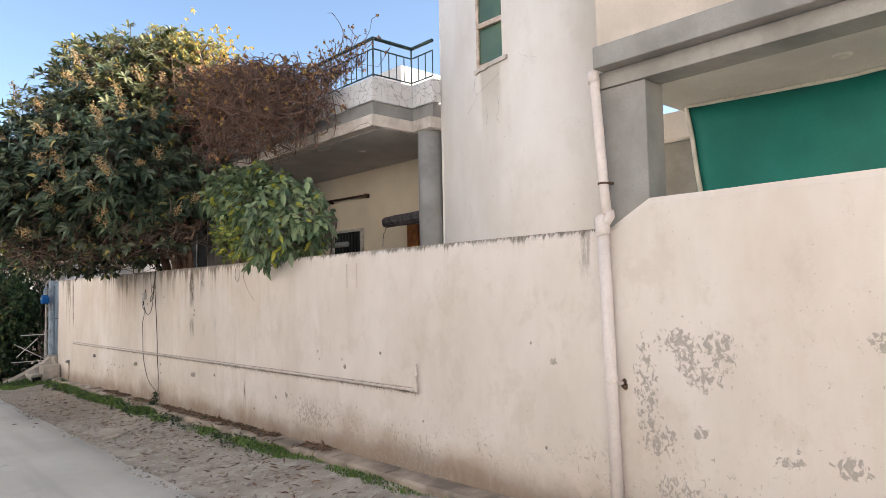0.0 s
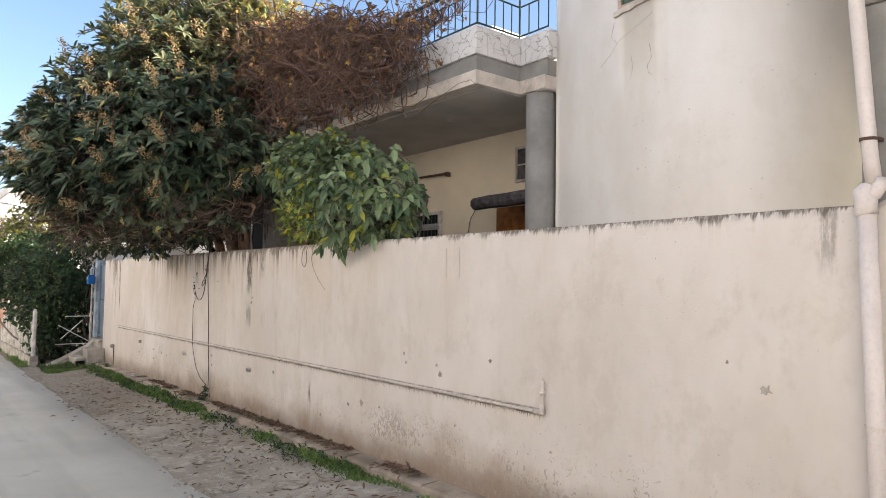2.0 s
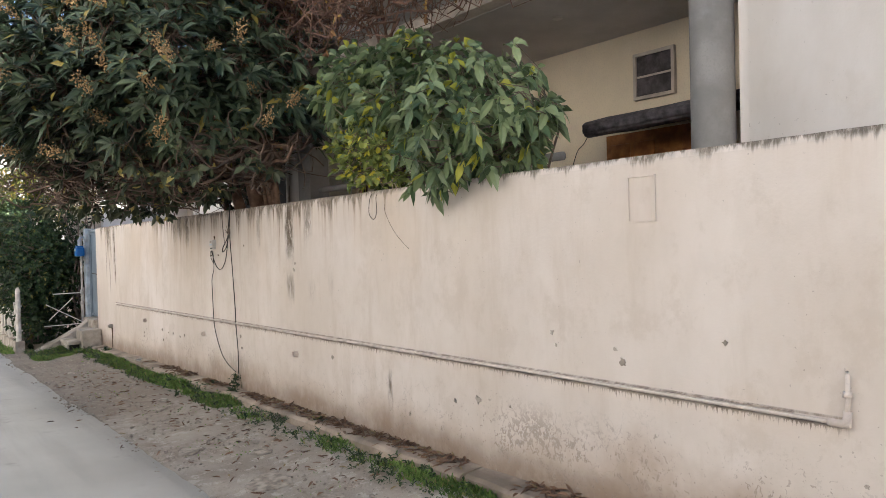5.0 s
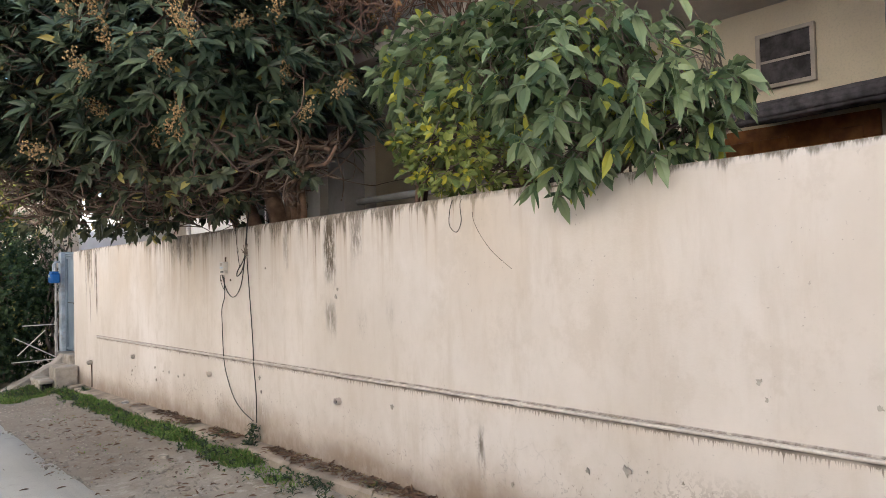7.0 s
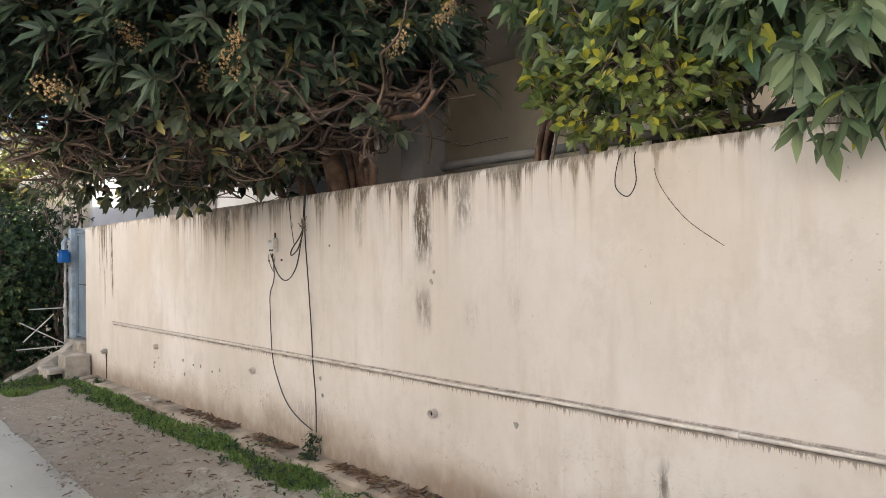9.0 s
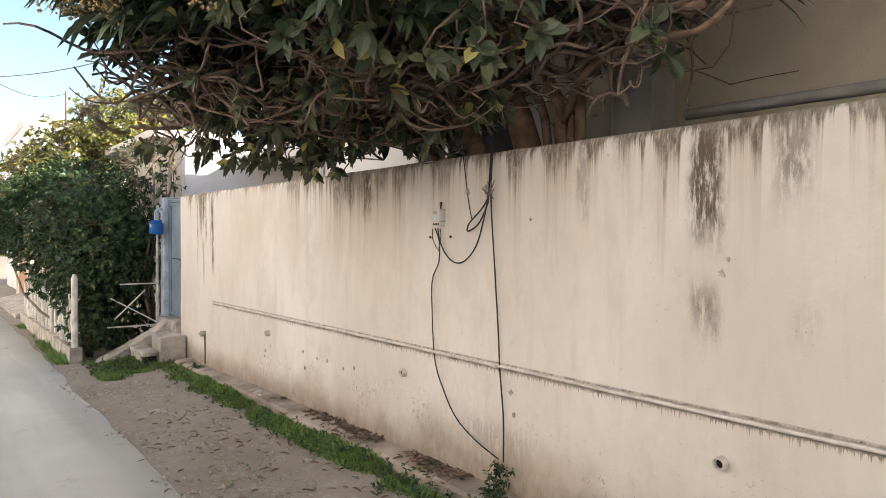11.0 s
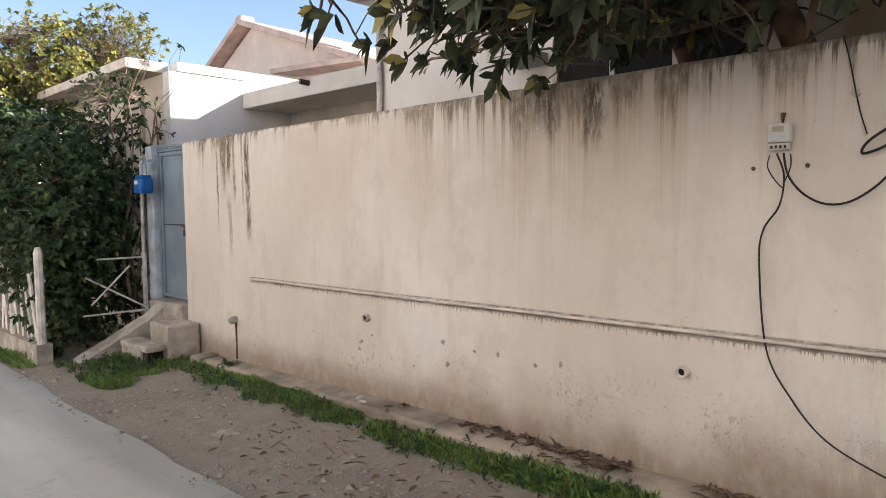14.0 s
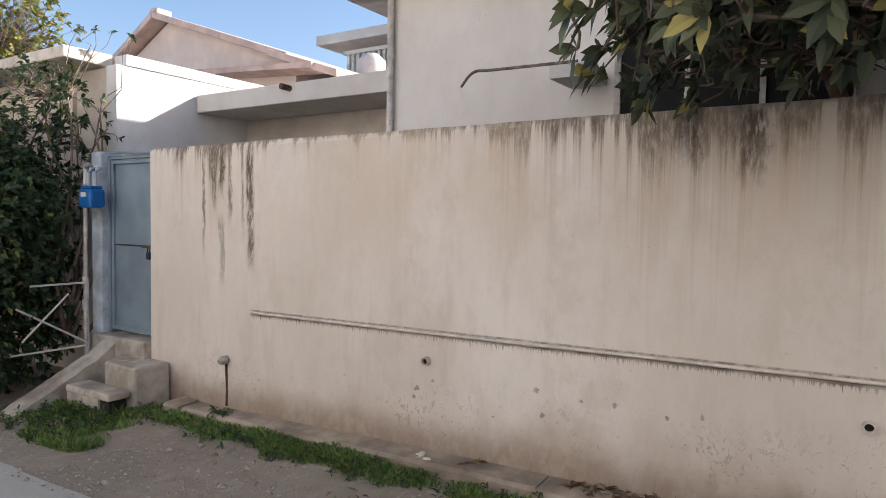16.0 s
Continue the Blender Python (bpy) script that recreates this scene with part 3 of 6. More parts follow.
for j in range(len(wy) - 1):
    b.f += [(j * n2 + i, j * n2 + i + 1, (j + 1) * n2 + i + 1, (j + 1) * n2 + i) for i in range(n2 - 1)]
b.f += [tuple(range(n2)), tuple((len(wy) - 1) * n2 + i for i in range(n2))[::-1]]
b.f = [q[::-1] for q in b.f]
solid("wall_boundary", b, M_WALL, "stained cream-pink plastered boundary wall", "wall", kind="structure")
# never in view: tall and pale to throw sunlight back into the lane
solid("wall_opposite", Build().box(-2.9, -2.62, -14, 60, -2.0, 7.0), M_NEIGH, "unseen pale wall across the lane, added for bounce light", "wall", kind="structure")
solid("wall_behind", Build().box(-2.6, 4.0, -14.3, -14, -1.0, 3.0), M_BEIGE, "plain plastered wall closing the lane", "wall", kind="structure")

# ---- pipes, meter and cables on the boundary wall ----
drain = thing("drain_pipe", "painted plastic rain pipe clamped to the wall", "pipe", (3.94, 2.66, slope(2.66)))
part("upper_pipe", Build().tube([(3.96, 2.675, 3.27), (3.96, 2.67, 3.2), (3.96, 2.62, 2.42), (3.96, 2.605, 2.27)], 0.035, 14), M_PVC, drain, smooth=True)
part("socket", Build().tube([(3.96, 2.675, 3.20), (3.96, 2.68, 3.28)], 0.042, 14), M_PVC, drain, smooth=True)
part("clamp", Build().tube([(3.96, 2.625, 2.475), (3.96, 2.625, 2.49)], 0.039, 14).box(3.96, 4.02, 2.58, 2.60, 2.475, 2.49), M_RUST, drain, "rusty metal clamp")
part("lower_pipe", Build().tube([(3.95, 2.585, slope(2.6) - 0.05), (3.95, 2.605, 1.0), (3.95, 2.635, 2.17)], 0.041, 16), M_PVC, drain, smooth=True)
part("hopper", Build().tube([(3.95, 2.635, 2.12), (3.95, 2.636, 2.125), (3.95, 2.637, 2.19), (3.95, 2.638, 2.2), (3.948, 2.645, 2.235), (3.945, 2.655, 2.262), (3.94, 2.66, 2.268)], [0.044, 0.05, 0.05, 0.046, 0.049, 0.035, 0.008], 16)
     .tube([(3.948, 2.64, 2.21), (3.952, 2.60, 2.225), (3.96, 2.585, 2.25), (3.965, 2.59, 2.29)], [0.036, 0.037, 0.036, 0.034], 12), M_PVC, drain, "white plastic bend", smooth=True)
part("clamp", Build().tube([(3.95, 2.607, 1.115), (3.95, 2.607, 1.135)], 0.045, 14).box(3.95, 4.0, 2.535, 2.66, 1.115, 1.135), M_CONDUIT, drain)
part("mortar", Build().tube([(4.01, 2.54, 1.15), (3.99, 2.54, 1.13), (3.988, 2.535, 1.11), (4.0, 2.53, 1.08)], [0.008, 0.022, 0.025, 0.01], 7), M_RUST, drain, "rust-stained mortar lump")

conduit = thing("conduit_pipe", "thin painted conduit running along the wall", "pipe", (3.97, 10, 0.75))
cz = lambda y: 0.853 - 0.0123 * (y - 4.72)
pts = [(3.978 + 0.003 * wob(4.72 + 0.25 * i, 0, 0, s=1.9), 4.72 + 0.25 * i, cz(4.72 + 0.25 * i) + 0.006 * wob(4.72 + 0.25 * i, 3, 0, s=1.1)) for i in range(50)]
part("pipe", Build().tube(pts, 0.0105, 8).tube([(3.978, 4.715, 0.86), (3.978, 4.71, 0.95), (3.978, 4.71, 1.075), (3.985, 4.715, 1.09)], [0.0115, 0.0105, 0.0105, 0.009], 8), M_CONDUIT, conduit, smooth=True)
part("collar", Build().tube([(3.976, 4.71, 0.975), (3.976, 4.71, 1.0)], 0.019, 10), M_CONDUIT, conduit, smooth=True)
part("elbow", Build().tube([(3.976, 4.79, 0.851), (3.976, 4.735, 0.852), (3.976, 4.715, 0.865), (3.976, 4.71, 0.91)], 0.0185, 10), M_CONDUIT, conduit, smooth=True)
b = Build()
for i, y in enumerate([5 + 0.11 * i for i in range(110)]):
    z = cz(y)
    b.box(3.988, 3.999, y - 0.05, y + 0.05, z + 0.012, z + 0.018 + 0.008 * abs(wob(y, 6, 0, s=7)))
part("mortar_bead", b, M_WALL, conduit, "ragged mortar bead over the pipe")
for y in (4.73, 7.9, 11.5, 14.4):
    part("saddle", Build().tube([(3.977, y - 0.03, cz(y)), (3.977, y + 0.03, cz(y))], 0.0165, 10), M_CONDUIT, conduit)

weep = None
for y, z, tilt in ((9.93, 0.566, 0), (12.56, 0.538, 5), (15.19, 0.52, -4)):
    if weep is None:
        weep = thing("weep_pipe", "short clay drain spout poking from the wall", "pipe", (3.96, y, z), group="weep pipes in the wall")
        ring = Build()
        sides = 14
        for r, x in ((0.021, 0.05), (0.021, 0.0), (0.03, -0.004), (0.034, 0.05)):
            ring.v += [(3.96 + x, y + r * math.cos(i * math.tau / sides), z + r * math.sin(i * math.tau / sides)) for i in range(sides)]
        ring.f = [(c * sides + i, c * sides + (i + 1) % sides, (c + 1) * sides + (i + 1) % sides, (c + 1) * sides + i) for c in range(3) for i in range(sides)]
        part("rim", ring, M_BAND, weep)
        part("bore", Build().tube([(3.98, y, z), (3.998, y, z)], 0.0215, 12), M_BLACK, weep, "dark pipe mouth")
    else:
        copy_thing(weep, pose(3.96, y, z, tilt, 0, 0))
tap = thing("wall_tap", "old pipe stub with a water stain below", "pipe", (3.97, 17.33, 0.24))
part("stub", Build().tube([(4.0, 17.33, 0.25), (3.95, 17.33, 0.25), (3.925, 17.33, 0.235)], [0.04, 0.038, 0.03], 10), M_CONC, tap)
part("rust_run", Build().tube([(3.995, 17.33, 0.22), (3.996, 17.325, 0.0), (3.996, 17.327, -0.16)], [0.014, 0.009, 0.012], 6), M_RUST, tap, "brown crust of a water run")

meter = thing("electric_meter", "small white electric meter screwed to the wall", "meter", (3.97, 12.1, 1.74))
part("body", Build().box(3.945, 4.0, 12.055, 12.155, 1.715, 1.805), M_PLASTIC, meter, bevel=0.007)
part("terminal_cover", Build().box(3.953, 4.0, 12.06, 12.15, 1.68, 1.713), M_PLASTIC, meter, bevel=0.004)
part("display", Build().box(3.941, 3.946, 12.08, 12.13, 1.765, 1.79), M_CONC, meter, "grey display window")
for i in range(4):
    part("terminal", Build().box(3.949, 3.954, 12.07 + 0.02 * i, 12.08 + 0.02 * i, 1.688, 1.702), M_DARK, meter)
part("nameplate", Build().box(3.9415, 3.946, 12.07, 12.14, 1.733, 1.748), M_POST, meter)
part("bracket", Build().tube([(3.99, 12.10, 1.80), (3.992, 12.10, 1.83), (3.995, 12.10, 1.855)], [0.004, 0.008, 0.012], 7), M_RUST, meter, "rusty fixing lug")
for yy, zz in ((12.23, 1.60), (11.99, 1.605)):
    part("plug", Build().tube([(4.0, yy, zz), (3.988, yy, zz)], [0.012, 0.007], 7), M_RUST, meter)


def cable(label, pts, r, n=8):
    c = Build().tube(curve_through(pts, n), r * 0.8, 6)
    return solid("cable", c, M_CABLE, label, "cable", group="cables on the wall", smooth=True)


cable("black cable hanging down the wall to the ground", [(4.12, 11.55, 3.4), (4.02, 11.53, 2.5), (3.975, 11.525, 2.17), (3.965, 11.53, 1.87), (3.975, 11.50, 1.42), (3.98, 11.465, 1.0), (3.975, 11.44, 0.74), (3.98, 11.41, 0.45), (3.975, 11.40, 0.16)], 0.0068)
cable("black cable hanging down the wall to the ground", [(4.13, 11.57, 3.4), (4.03, 11.55, 2.5), (3.98, 11.545, 2.17), (3.95, 11.535, 1.90), (3.955, 11.55, 1.83), (3.96, 11.64, 1.70), (3.965, 11.76, 1.645), (3.96, 11.74, 1.70), (3.955, 11.60, 1.80), (3.95, 11.53, 1.88)], 0.0075)
cable("black cable looped from the bundle to the meter", [(3.95, 11.53, 1.90), (3.955, 11.58, 1.75), (3.96, 11.66, 1.56), (3.965, 11.78, 1.45), (3.965, 11.89, 1.425), (3.965, 11.99, 1.47), (3.96, 12.06, 1.56), (3.95, 12.08, 1.665)], 0.0065)
cable("black cable drooping from the meter to the ground", [(3.95, 12.11, 1.665), (3.965, 12.08, 1.56), (3.975, 12.10, 1.42), (3.975, 12.17, 1.30), (3.98, 12.185, 1.13), (3.975, 12.14, 0.72), (3.97, 12.02, 0.50), (3.965, 11.87, 0.34), (3.95, 11.65, 0.245), (3.95, 11.42, 0.18)], 0.0058)
cable("thin wire from the meter's terminals", [(3.95, 12.14, 1.66), (3.955, 12.15, 1.60), (3.96, 12.11, 1.53), (3.965, 12.08, 1.50)], 0.004)
cable("thin wire from the meter's terminals", [(3.95, 12.05, 1.66), (3.955, 12.05, 1.60), (3.96, 12.08, 1.52)], 0.004)
cable("thin grey wire stapled down the wall", [(4.0, 11.86, 2.17), (3.993, 11.83, 2.05), (3.993, 11.79, 1.85), (3.993, 11.755, 1.73)], 0.004)
tie = Build()
for i in range(14):
    a = rnd.uniform(0, math.tau)
    tie.tube([(3.95, 11.53, 1.88), (3.94 + 0.03 * math.cos(a), 11.53 + 0.05 * math.sin(a), 1.89 + rnd.uniform(-0.05, 0.09))], [0.006, 0.003], 4)
tie.tube([(3.955, 11.532, 1.87), (3.955, 11.532, 1.90)], 0.02, 8)
solid("cable_tie", tie, M_TWIG, "frayed rag tying the cable bundle", "tie")
cable("loop of old wire hanging over the coping", [(4.06, 8.47, 2.19), (3.99, 8.47, 2.12), (3.985, 8.49, 1.98), (3.985, 8.42, 1.92), (3.985, 8.37, 1.99), (3.99, 8.38, 2.12), (4.06, 8.38, 2.19)], 0.0035)
cable("fine stray wire drooping on the wall", [(4.05, 8.30, 2.19), (3.99, 8.26, 2.0), (3.99, 8.12, 1.80), (3.99, 7.93, 1.66)], 0.002)
# small lost flakes of plaster
cr = random.Random(17)
spots = [(3.14, 1.22, 0.035), (6.43, 1.11, 0.016), (6.40, 1.03, 0.014), (5.28, 1.16, 0.014), (5.9, 0.98, 0.03), (5.95, 1.05, 0.016), (3.35, 1.35, 0.012), (9.2, 0.62, 0.02), (7.4, 0.5, 0.02), (7.15, 0.55, 0.03),
         (11.36, 0.62, 0.022), (11.33, 0.48, 0.016), (11.8, 1.92, 0.035), (11.62, 1.92, 0.03), (11.2, 1.72, 0.012), (9.95, 1.45, 0.02), (9.92, 1.52, 0.014), (17.0, 1.55, 0.03)]
spots += [(cr.uniform(13.2, 15.4), cr.uniform(0.18, 0.5), cr.uniform(0.008, 0.022)) for _ in range(10)] + [(cr.uniform(2.8, 8.0), cr.uniform(0.25, 0.6), cr.uniform(0.008, 0.018)) for _ in range(7)]
for yc, zc, s in spots:
    nn = 11
    ring = [(yc + s * cr.uniform(0.2, 1.2) * math.cos(i * math.tau / nn), zc + s * cr.uniform(0.25, 1.3) * math.sin(i * math.tau / nn)) for i in range(nn)]
    fl = Build().add([(3.9915, a, c) for a, c in ring] + [(4.003, a, c) for a, c in ring], [tuple(range(nn)), tuple(range(nn, 2 * nn))[::-1]] + [(i, nn + i, nn + (i + 1) % nn, (i + 1) % nn) for i in range(nn)])
    solid("plaster_flake", fl, M_CONC, "bare grey spot where paint has flaked off", "plaster flake", group="flaked spots on the wall")
# faint outline of a blocked opening
pl = thing("wall_patch", "faint outlined square of newer plaster", "plaster patch", (4.0, 5.75, 1.93))
for y0, y1, z0, z1 in ((5.66, 5.84, 2.052, 2.06), (5.66, 5.84, 1.798, 1.806), (5.66, 5.668, 1.806, 2.052), (5.832, 5.84, 1.806, 2.052)):
    part("ridge", Build().box(3.986, 4.004, y0, y1, z0, z1), M_WALL, pl)

# ---- gate, post, steps ----
gate = thing("metal_gate", "blue-grey sheet-metal gate, shut", "gate", (4.06, 18.85, 0.3))
part("leaf", Build().box(4.07, 4.10, 18.47, 19.18, 0.33, 2.07), M_BLUE, gate, bevel=0.004)
for args in ((4.045, 4.07, 18.47, 19.18, 2.03, 2.07), (4.045, 4.07, 18.47, 19.18, 0.33, 0.37), (4.045, 4.07, 18.47, 18.51, 0.37, 2.03), (4.045, 4.07, 19.14, 19.18, 0.37, 2.03)):
    part("rail", Build().box(*args), M_BLUE, gate, bevel=0.003)
part("seam", Build().box(4.062, 4.07, 18.51, 19.14, 1.20, 1.215), M_DARK, gate)
bolt = part("bolt", Build().tube([(4.035, 18.44, 1.2), (4.035, 18.62, 1.2)], 0.011, 7), M_RUST, gate, "rusty sliding bolt")
part("padlock", Build().box(4.025, 4.043, 18.505, 18.555, 1.08, 1.15).tube([(4.034, 18.515, 1.15), (4.034, 18.515, 1.205), (4.034, 18.545, 1.205), (4.034, 18.545, 1.15)], 0.005, 6), M_DARK, bolt, "dark padlock")
part("lintel", Build().tube([(4.03, 18.44, 2.12), (4.03, 19.45, 2.16)], 0.016, 7).box(4.04, 4.09, 18.45, 19.22, 2.08, 2.11), M_BLUE, gate)
post = thing("gate_post", "pale blue concrete gate post, worn", "post", (4.05, 19.35, -0.3))
part("pillar", Build().box(3.97, 4.2, 19.24, 19.42, -0.45, 2.16), M_POST, post, bevel=0.015)
part("jamb", Build().box(4.04, 4.16, 19.19, 19.236, 0.25, 2.12), M_BLUE, post)
gp = [(3.93, 19.47, -0.2), (3.93, 19.47, 0.5), (3.94, 19.47, 1.9), (3.93, 19.45, 2.0), (3.92, 19.38, 2.03)]
part("service_pipe", Build().tube(curve_through(gp, 5), 0.022, 8).tube([(3.93, 19.47, 0.5), (3.93, 19.47, 0.62)], 0.034, 8).tube([(3.93, 19.47, 0.78), (3.93, 19.47, 0.86)], 0.032, 8), M_FENCE, post, "whitewashed service pipe", smooth=True)
gas = thing("gas_meter", "bright blue gas meter on the gate post", "meter", (3.85, 19.32, 1.68))
part("body", Build().box(3.77, 3.93, 19.08, 19.31, 1.58, 1.77), M_METER_BLUE, gas, bevel=0.03)
part("cap", Build().box(3.79, 3.91, 19.10, 19.29, 1.77, 1.80), M_METER_BLUE, gas, bevel=0.01)
part("dial", Build().box(3.762, 3.772, 19.15, 19.24, 1.69, 1.735), M_PLASTIC, gas, "white counter window")
for yy in (19.13, 19.25):
    part("union", Build().tube([(3.85, yy, 1.79), (3.85, yy, 1.93), (3.87, yy, 1.97), (3.93, yy + 0.03, 1.98)], 0.02, 8), M_POST, gas, "grey pipe union")
steps = thing("gate_steps", "rough cement steps up to the gate", "steps", (3.7, 18.6, -0.2))
part("landing", Build().prism([(3.92, 18.44), (4.2, 18.44), (4.2, 19.3), (3.9, 19.3)], -0.5, 0.29), M_CONC, steps, bevel=0.03)
part("tread", Build().prism([(3.62, 18.12), (3.99, 18.12), (3.99, 18.437), (3.915, 18.437), (3.9, 18.82), (3.63, 18.62)], -0.5, 0.13), M_CONC, steps, bevel=0.025)
part("tread", Build().prism([(3.40, 18.17), (3.617, 18.16), (3.625, 18.84), (3.38, 18.84)], -0.14, -0.07), M_CONC, steps, bevel=0.02)
part("footing", Build().prism([(3.42, 18.36), (3.617, 18.36), (3.625, 18.84), (3.40, 18.84)], -0.5, -0.141), M_CONC, steps)
ramp = Build()
for i in range(13):
    t = i / 12
    x, y = 3.95 - 1.15 * t, 19.02 + 0.06 * math.sin(t * 3) + 0.05 * t
    z = 0.27 - 0.66 * t ** 0.8 + 0.02 * wob(t * 9, 1, 0)
    w = 0.12 + 0.02 * wob(t * 7, 4, 0)
    ramp.v += [(x, y - w, -0.6), (x - 0.02, y - w, z - 0.03), (x, y - w * 0.6, z + 0.015), (x, y + w * 0.6, z + 0.02), (x, y + w, z - 0.03), (x, y + w, -0.6)]
for i in range(12):
    ramp.f += [(6 * i + c, 6 * i + c + 1, 6 * i + c + 7, 6 * i + c + 6) for c in range(5)]
ramp.f += [(0, 1, 2, 3, 4, 5), tuple(72 + c for c in range(6))[::-1]]
part("cheek", ramp, M_CONC, steps, "sloping cement cheek")
solid("drain_mouth", Build().box(3.44, 3.6, 18.22, 18.357, -0.36, -0.145), M_BLACK, "dark drain mouth under the steps", "drain")

# ---- main house ----
house = thing("house", "white two-storey house with grey trim behind the wall", "house", (6.0, 8.0, 0.0))
TC = curve_through([(5.37, 5.83, 0), (5.02, 5.0, 0), (4.88, 4.55, 0), (4.82, 4.15, 0), (4.86, 3.75, 0), (5.0, 3.4, 0), (5.25, 3.2, 0), (5.6, 3.12, 0)], 6)
win_y0, win_y1 = 4.33, 4.765


def curve_at_y(y):
    for p, q in zip(TC, TC[1:]):
        if q.y <= y <= p.y:
            t = (p.y - y) / max(1e-6, p.y - q.y)
            return p.lerp(q, t)
    return TC[-1]


cols = [p for p in TC if not (abs(p.y - win_y0) < 0.05 or abs(p.y - win_y1) < 0.05)] + [curve_at_y(win_y0), curve_at_y(win_y1)]
cols.sort(key=lambda p: (-p.y, p.x))
zs = [-0.3, 2.0, 3.0, 4.045, 5.1, 7.2]
b = Build()
nc = len(cols)
inner = []
for i, p in enumerate(cols):
    d = (cols[min(i + 1, nc - 1)] - cols[max(i - 1, 0)]).normalized()
    inner.append(p + Vector((-d.y, d.x, 0)) * 0.2)
for z in zs:
    b.v += [(p.x, p.y, z) for p in cols]
for z in zs:
    b.v += [(p.x, p.y, z) for p in inner]
off = nc * len(zs)
i0 = min(range(nc), key=lambda i: abs(cols[i].y - win_y1))
i1 = min(range(nc), key=lambda i: abs(cols[i].y - win_y0))
for r in range(len(zs) - 1):
    for i in range(nc - 1):
        if r == 3 and i0 <= i < i1:
            continue
        q = (r * nc + i, r * nc + i + 1, (r + 1) * nc + i + 1, (r + 1) * nc + i)
        b.f += [q[::-1], tuple(off + c for c in q)]
for i in range(i0, i1):
    for r in (3, 4):
        b.f.append((r * nc + i, r * nc + i + 1, off + r * nc + i + 1, off + r * nc + i))
for i in (i0, i1):
    b.f.append((3 * nc + i, 4 * nc + i, off + 4 * nc + i, off + 3 * nc + i))
for i in (0, nc - 1):
    b.f += [(r * nc + i, (r + 1) * nc + i, off + (r + 1) * nc + i, off + r * nc + i) for r in range(len(zs) - 1)]
part("tower", b, M_WHITE, house, "white curved stair tower with cracked plaster", smooth=False)
for p in house.children[0].data.polygons:
    p.use_smooth = abs(p.normal.z) < 0.3
for k_, pts in enumerate(([(4.82, 3.98), (4.86, 3.86), (4.80, 3.78), (4.9, 3.70), (5.02, 3.66)], [(4.80, 3.78), (4.66, 3.82), (4.50, 3.86), (4.38, 3.90)], [(4.62, 3.62), (4.60, 3.52), (4.63, 3.44)], [(4.42, 3.66), (4.40, 3.55), (4.44, 3.46), (4.39, 3.40)], [(4.1, 4.02), (4.0, 3.95), (3.9, 3.93)])):
    line = []
    for yy, zz in pts:
        p = curve_at_y(yy)
        line.append((p.x - 0.001, yy, zz))
    line = [q + Vector((0, 0.012 * wob(i_, k_, 0, s=3.3), 0.014 * wob(i_, k_, 5, s=2.9))) for i_, q in enumerate(curve_through(line, 5))]
    part("crack", Build().tube(line, [0.0008 + 0.0022 * abs(wob(i_, k_, 9, s=1.7)) for i_ in range(len(line))], 4), M_GREY, house, "dark crack in the tower's plaster")
part("tower_flank", Build().box(5.575, 6.5, 5.66, 5.83, -0.3, 7.2), M_WHITE, house)
part("tower_roof", Build().box(5.3, 9.0, 2.8, 5.8, 7.2, 7.35), M_WHITE, house)
w0, w1 = curve_at_y(win_y1), curve_at_y(win_y0)
window = part("window", Build().box(4.94, 4.96, win_y0 + 0.03, win_y1 - 0.03, 4.50, 5.06), M_GLASS, house, "green-tinted tower window")
part("pane", Build().box(4.94, 4.96, win_y0 + 0.03, win_y1 - 0.03, 4.08, 4.46), M_GLASS, window)
for name, a in (("stile", (4.92, 4.97, win_y0 - 0.003, win_y0 + 0.03, 4.045, 5.1)), ("stile", (4.92, 4.97, win_y1 - 0.03, win_y1 + 0.003, 4.045, 5.1)),
                ("transom", (4.90, 4.98, win_y0 + 0.03, win_y1 - 0.03, 4.455, 4.505)), ("bottom_rail", (4.92, 4.97, win_y0 + 0.03, win_y1 - 0.03, 4.045, 4.08))):
    part(name, Build().box(*a), M_FRAME, window)
b = Build()
for i in range(16):
    y = win_y0 - 0.06 + i * 0.035
    p = curve_at_y(y)
    b.box(p.x - 0.025 - 0.012 * abs(wob(y, 3, 0, s=14)), p.x + 0.06, y - 0.019, y + 0.019, 4.0 + 0.012 * wob(y, 1, 0, s=12), 4.043)
part("sill", b, M_BAND, window, "crumbling plaster sill")
# veranda and balcony
part("back_wall", Build().box(6.3, 6.5, 5.83, 12.4, -0.2, 3.70), M_CREAM, house, "cream veranda wall")
part("veranda_floor", Build().box(4.7, 6.3, 5.83, 12.4, -0.3, 0.25), M_CONC, house)
slab_line = [(5.2, 5.83), (6.5, 5.83), (6.5, 12.4), (4.6, 12.4), (4.6, 6.17), (5.2, 6.17)]
inset = [(5.24, 5.83), (6.5, 5.83), (6.5, 12.4), (4.64, 12.4), (4.64, 6.21), (5.24, 6.21)]
part("balcony_slab", Build().prism(slab_line, 3.69, 3.83), M_BAND, house, "stained plaster slab edge", bevel=0.008)
part("soffit", Build().prism([(5.23, 5.84), (6.29, 5.84), (6.29, 12.38), (4.75, 12.38), (4.75, 6.2), (5.23, 6.2)], 3.684, 3.69), M_SOFFIT, house)
part("grey_band", Build().prism(inset, 3.83, 3.99), M_GREY, house, "grey painted band")
for args in ((4.605, 4.75, 6.175, 12.4), (4.752, 5.33, 6.175, 6.31), (5.205, 5.33, 5.78, 6.173)):
    part("parapet", Build().box(*args, 3.99, 4.275), M_CRACKED, house, "white parapet crazed with cracks", bevel=0.01)
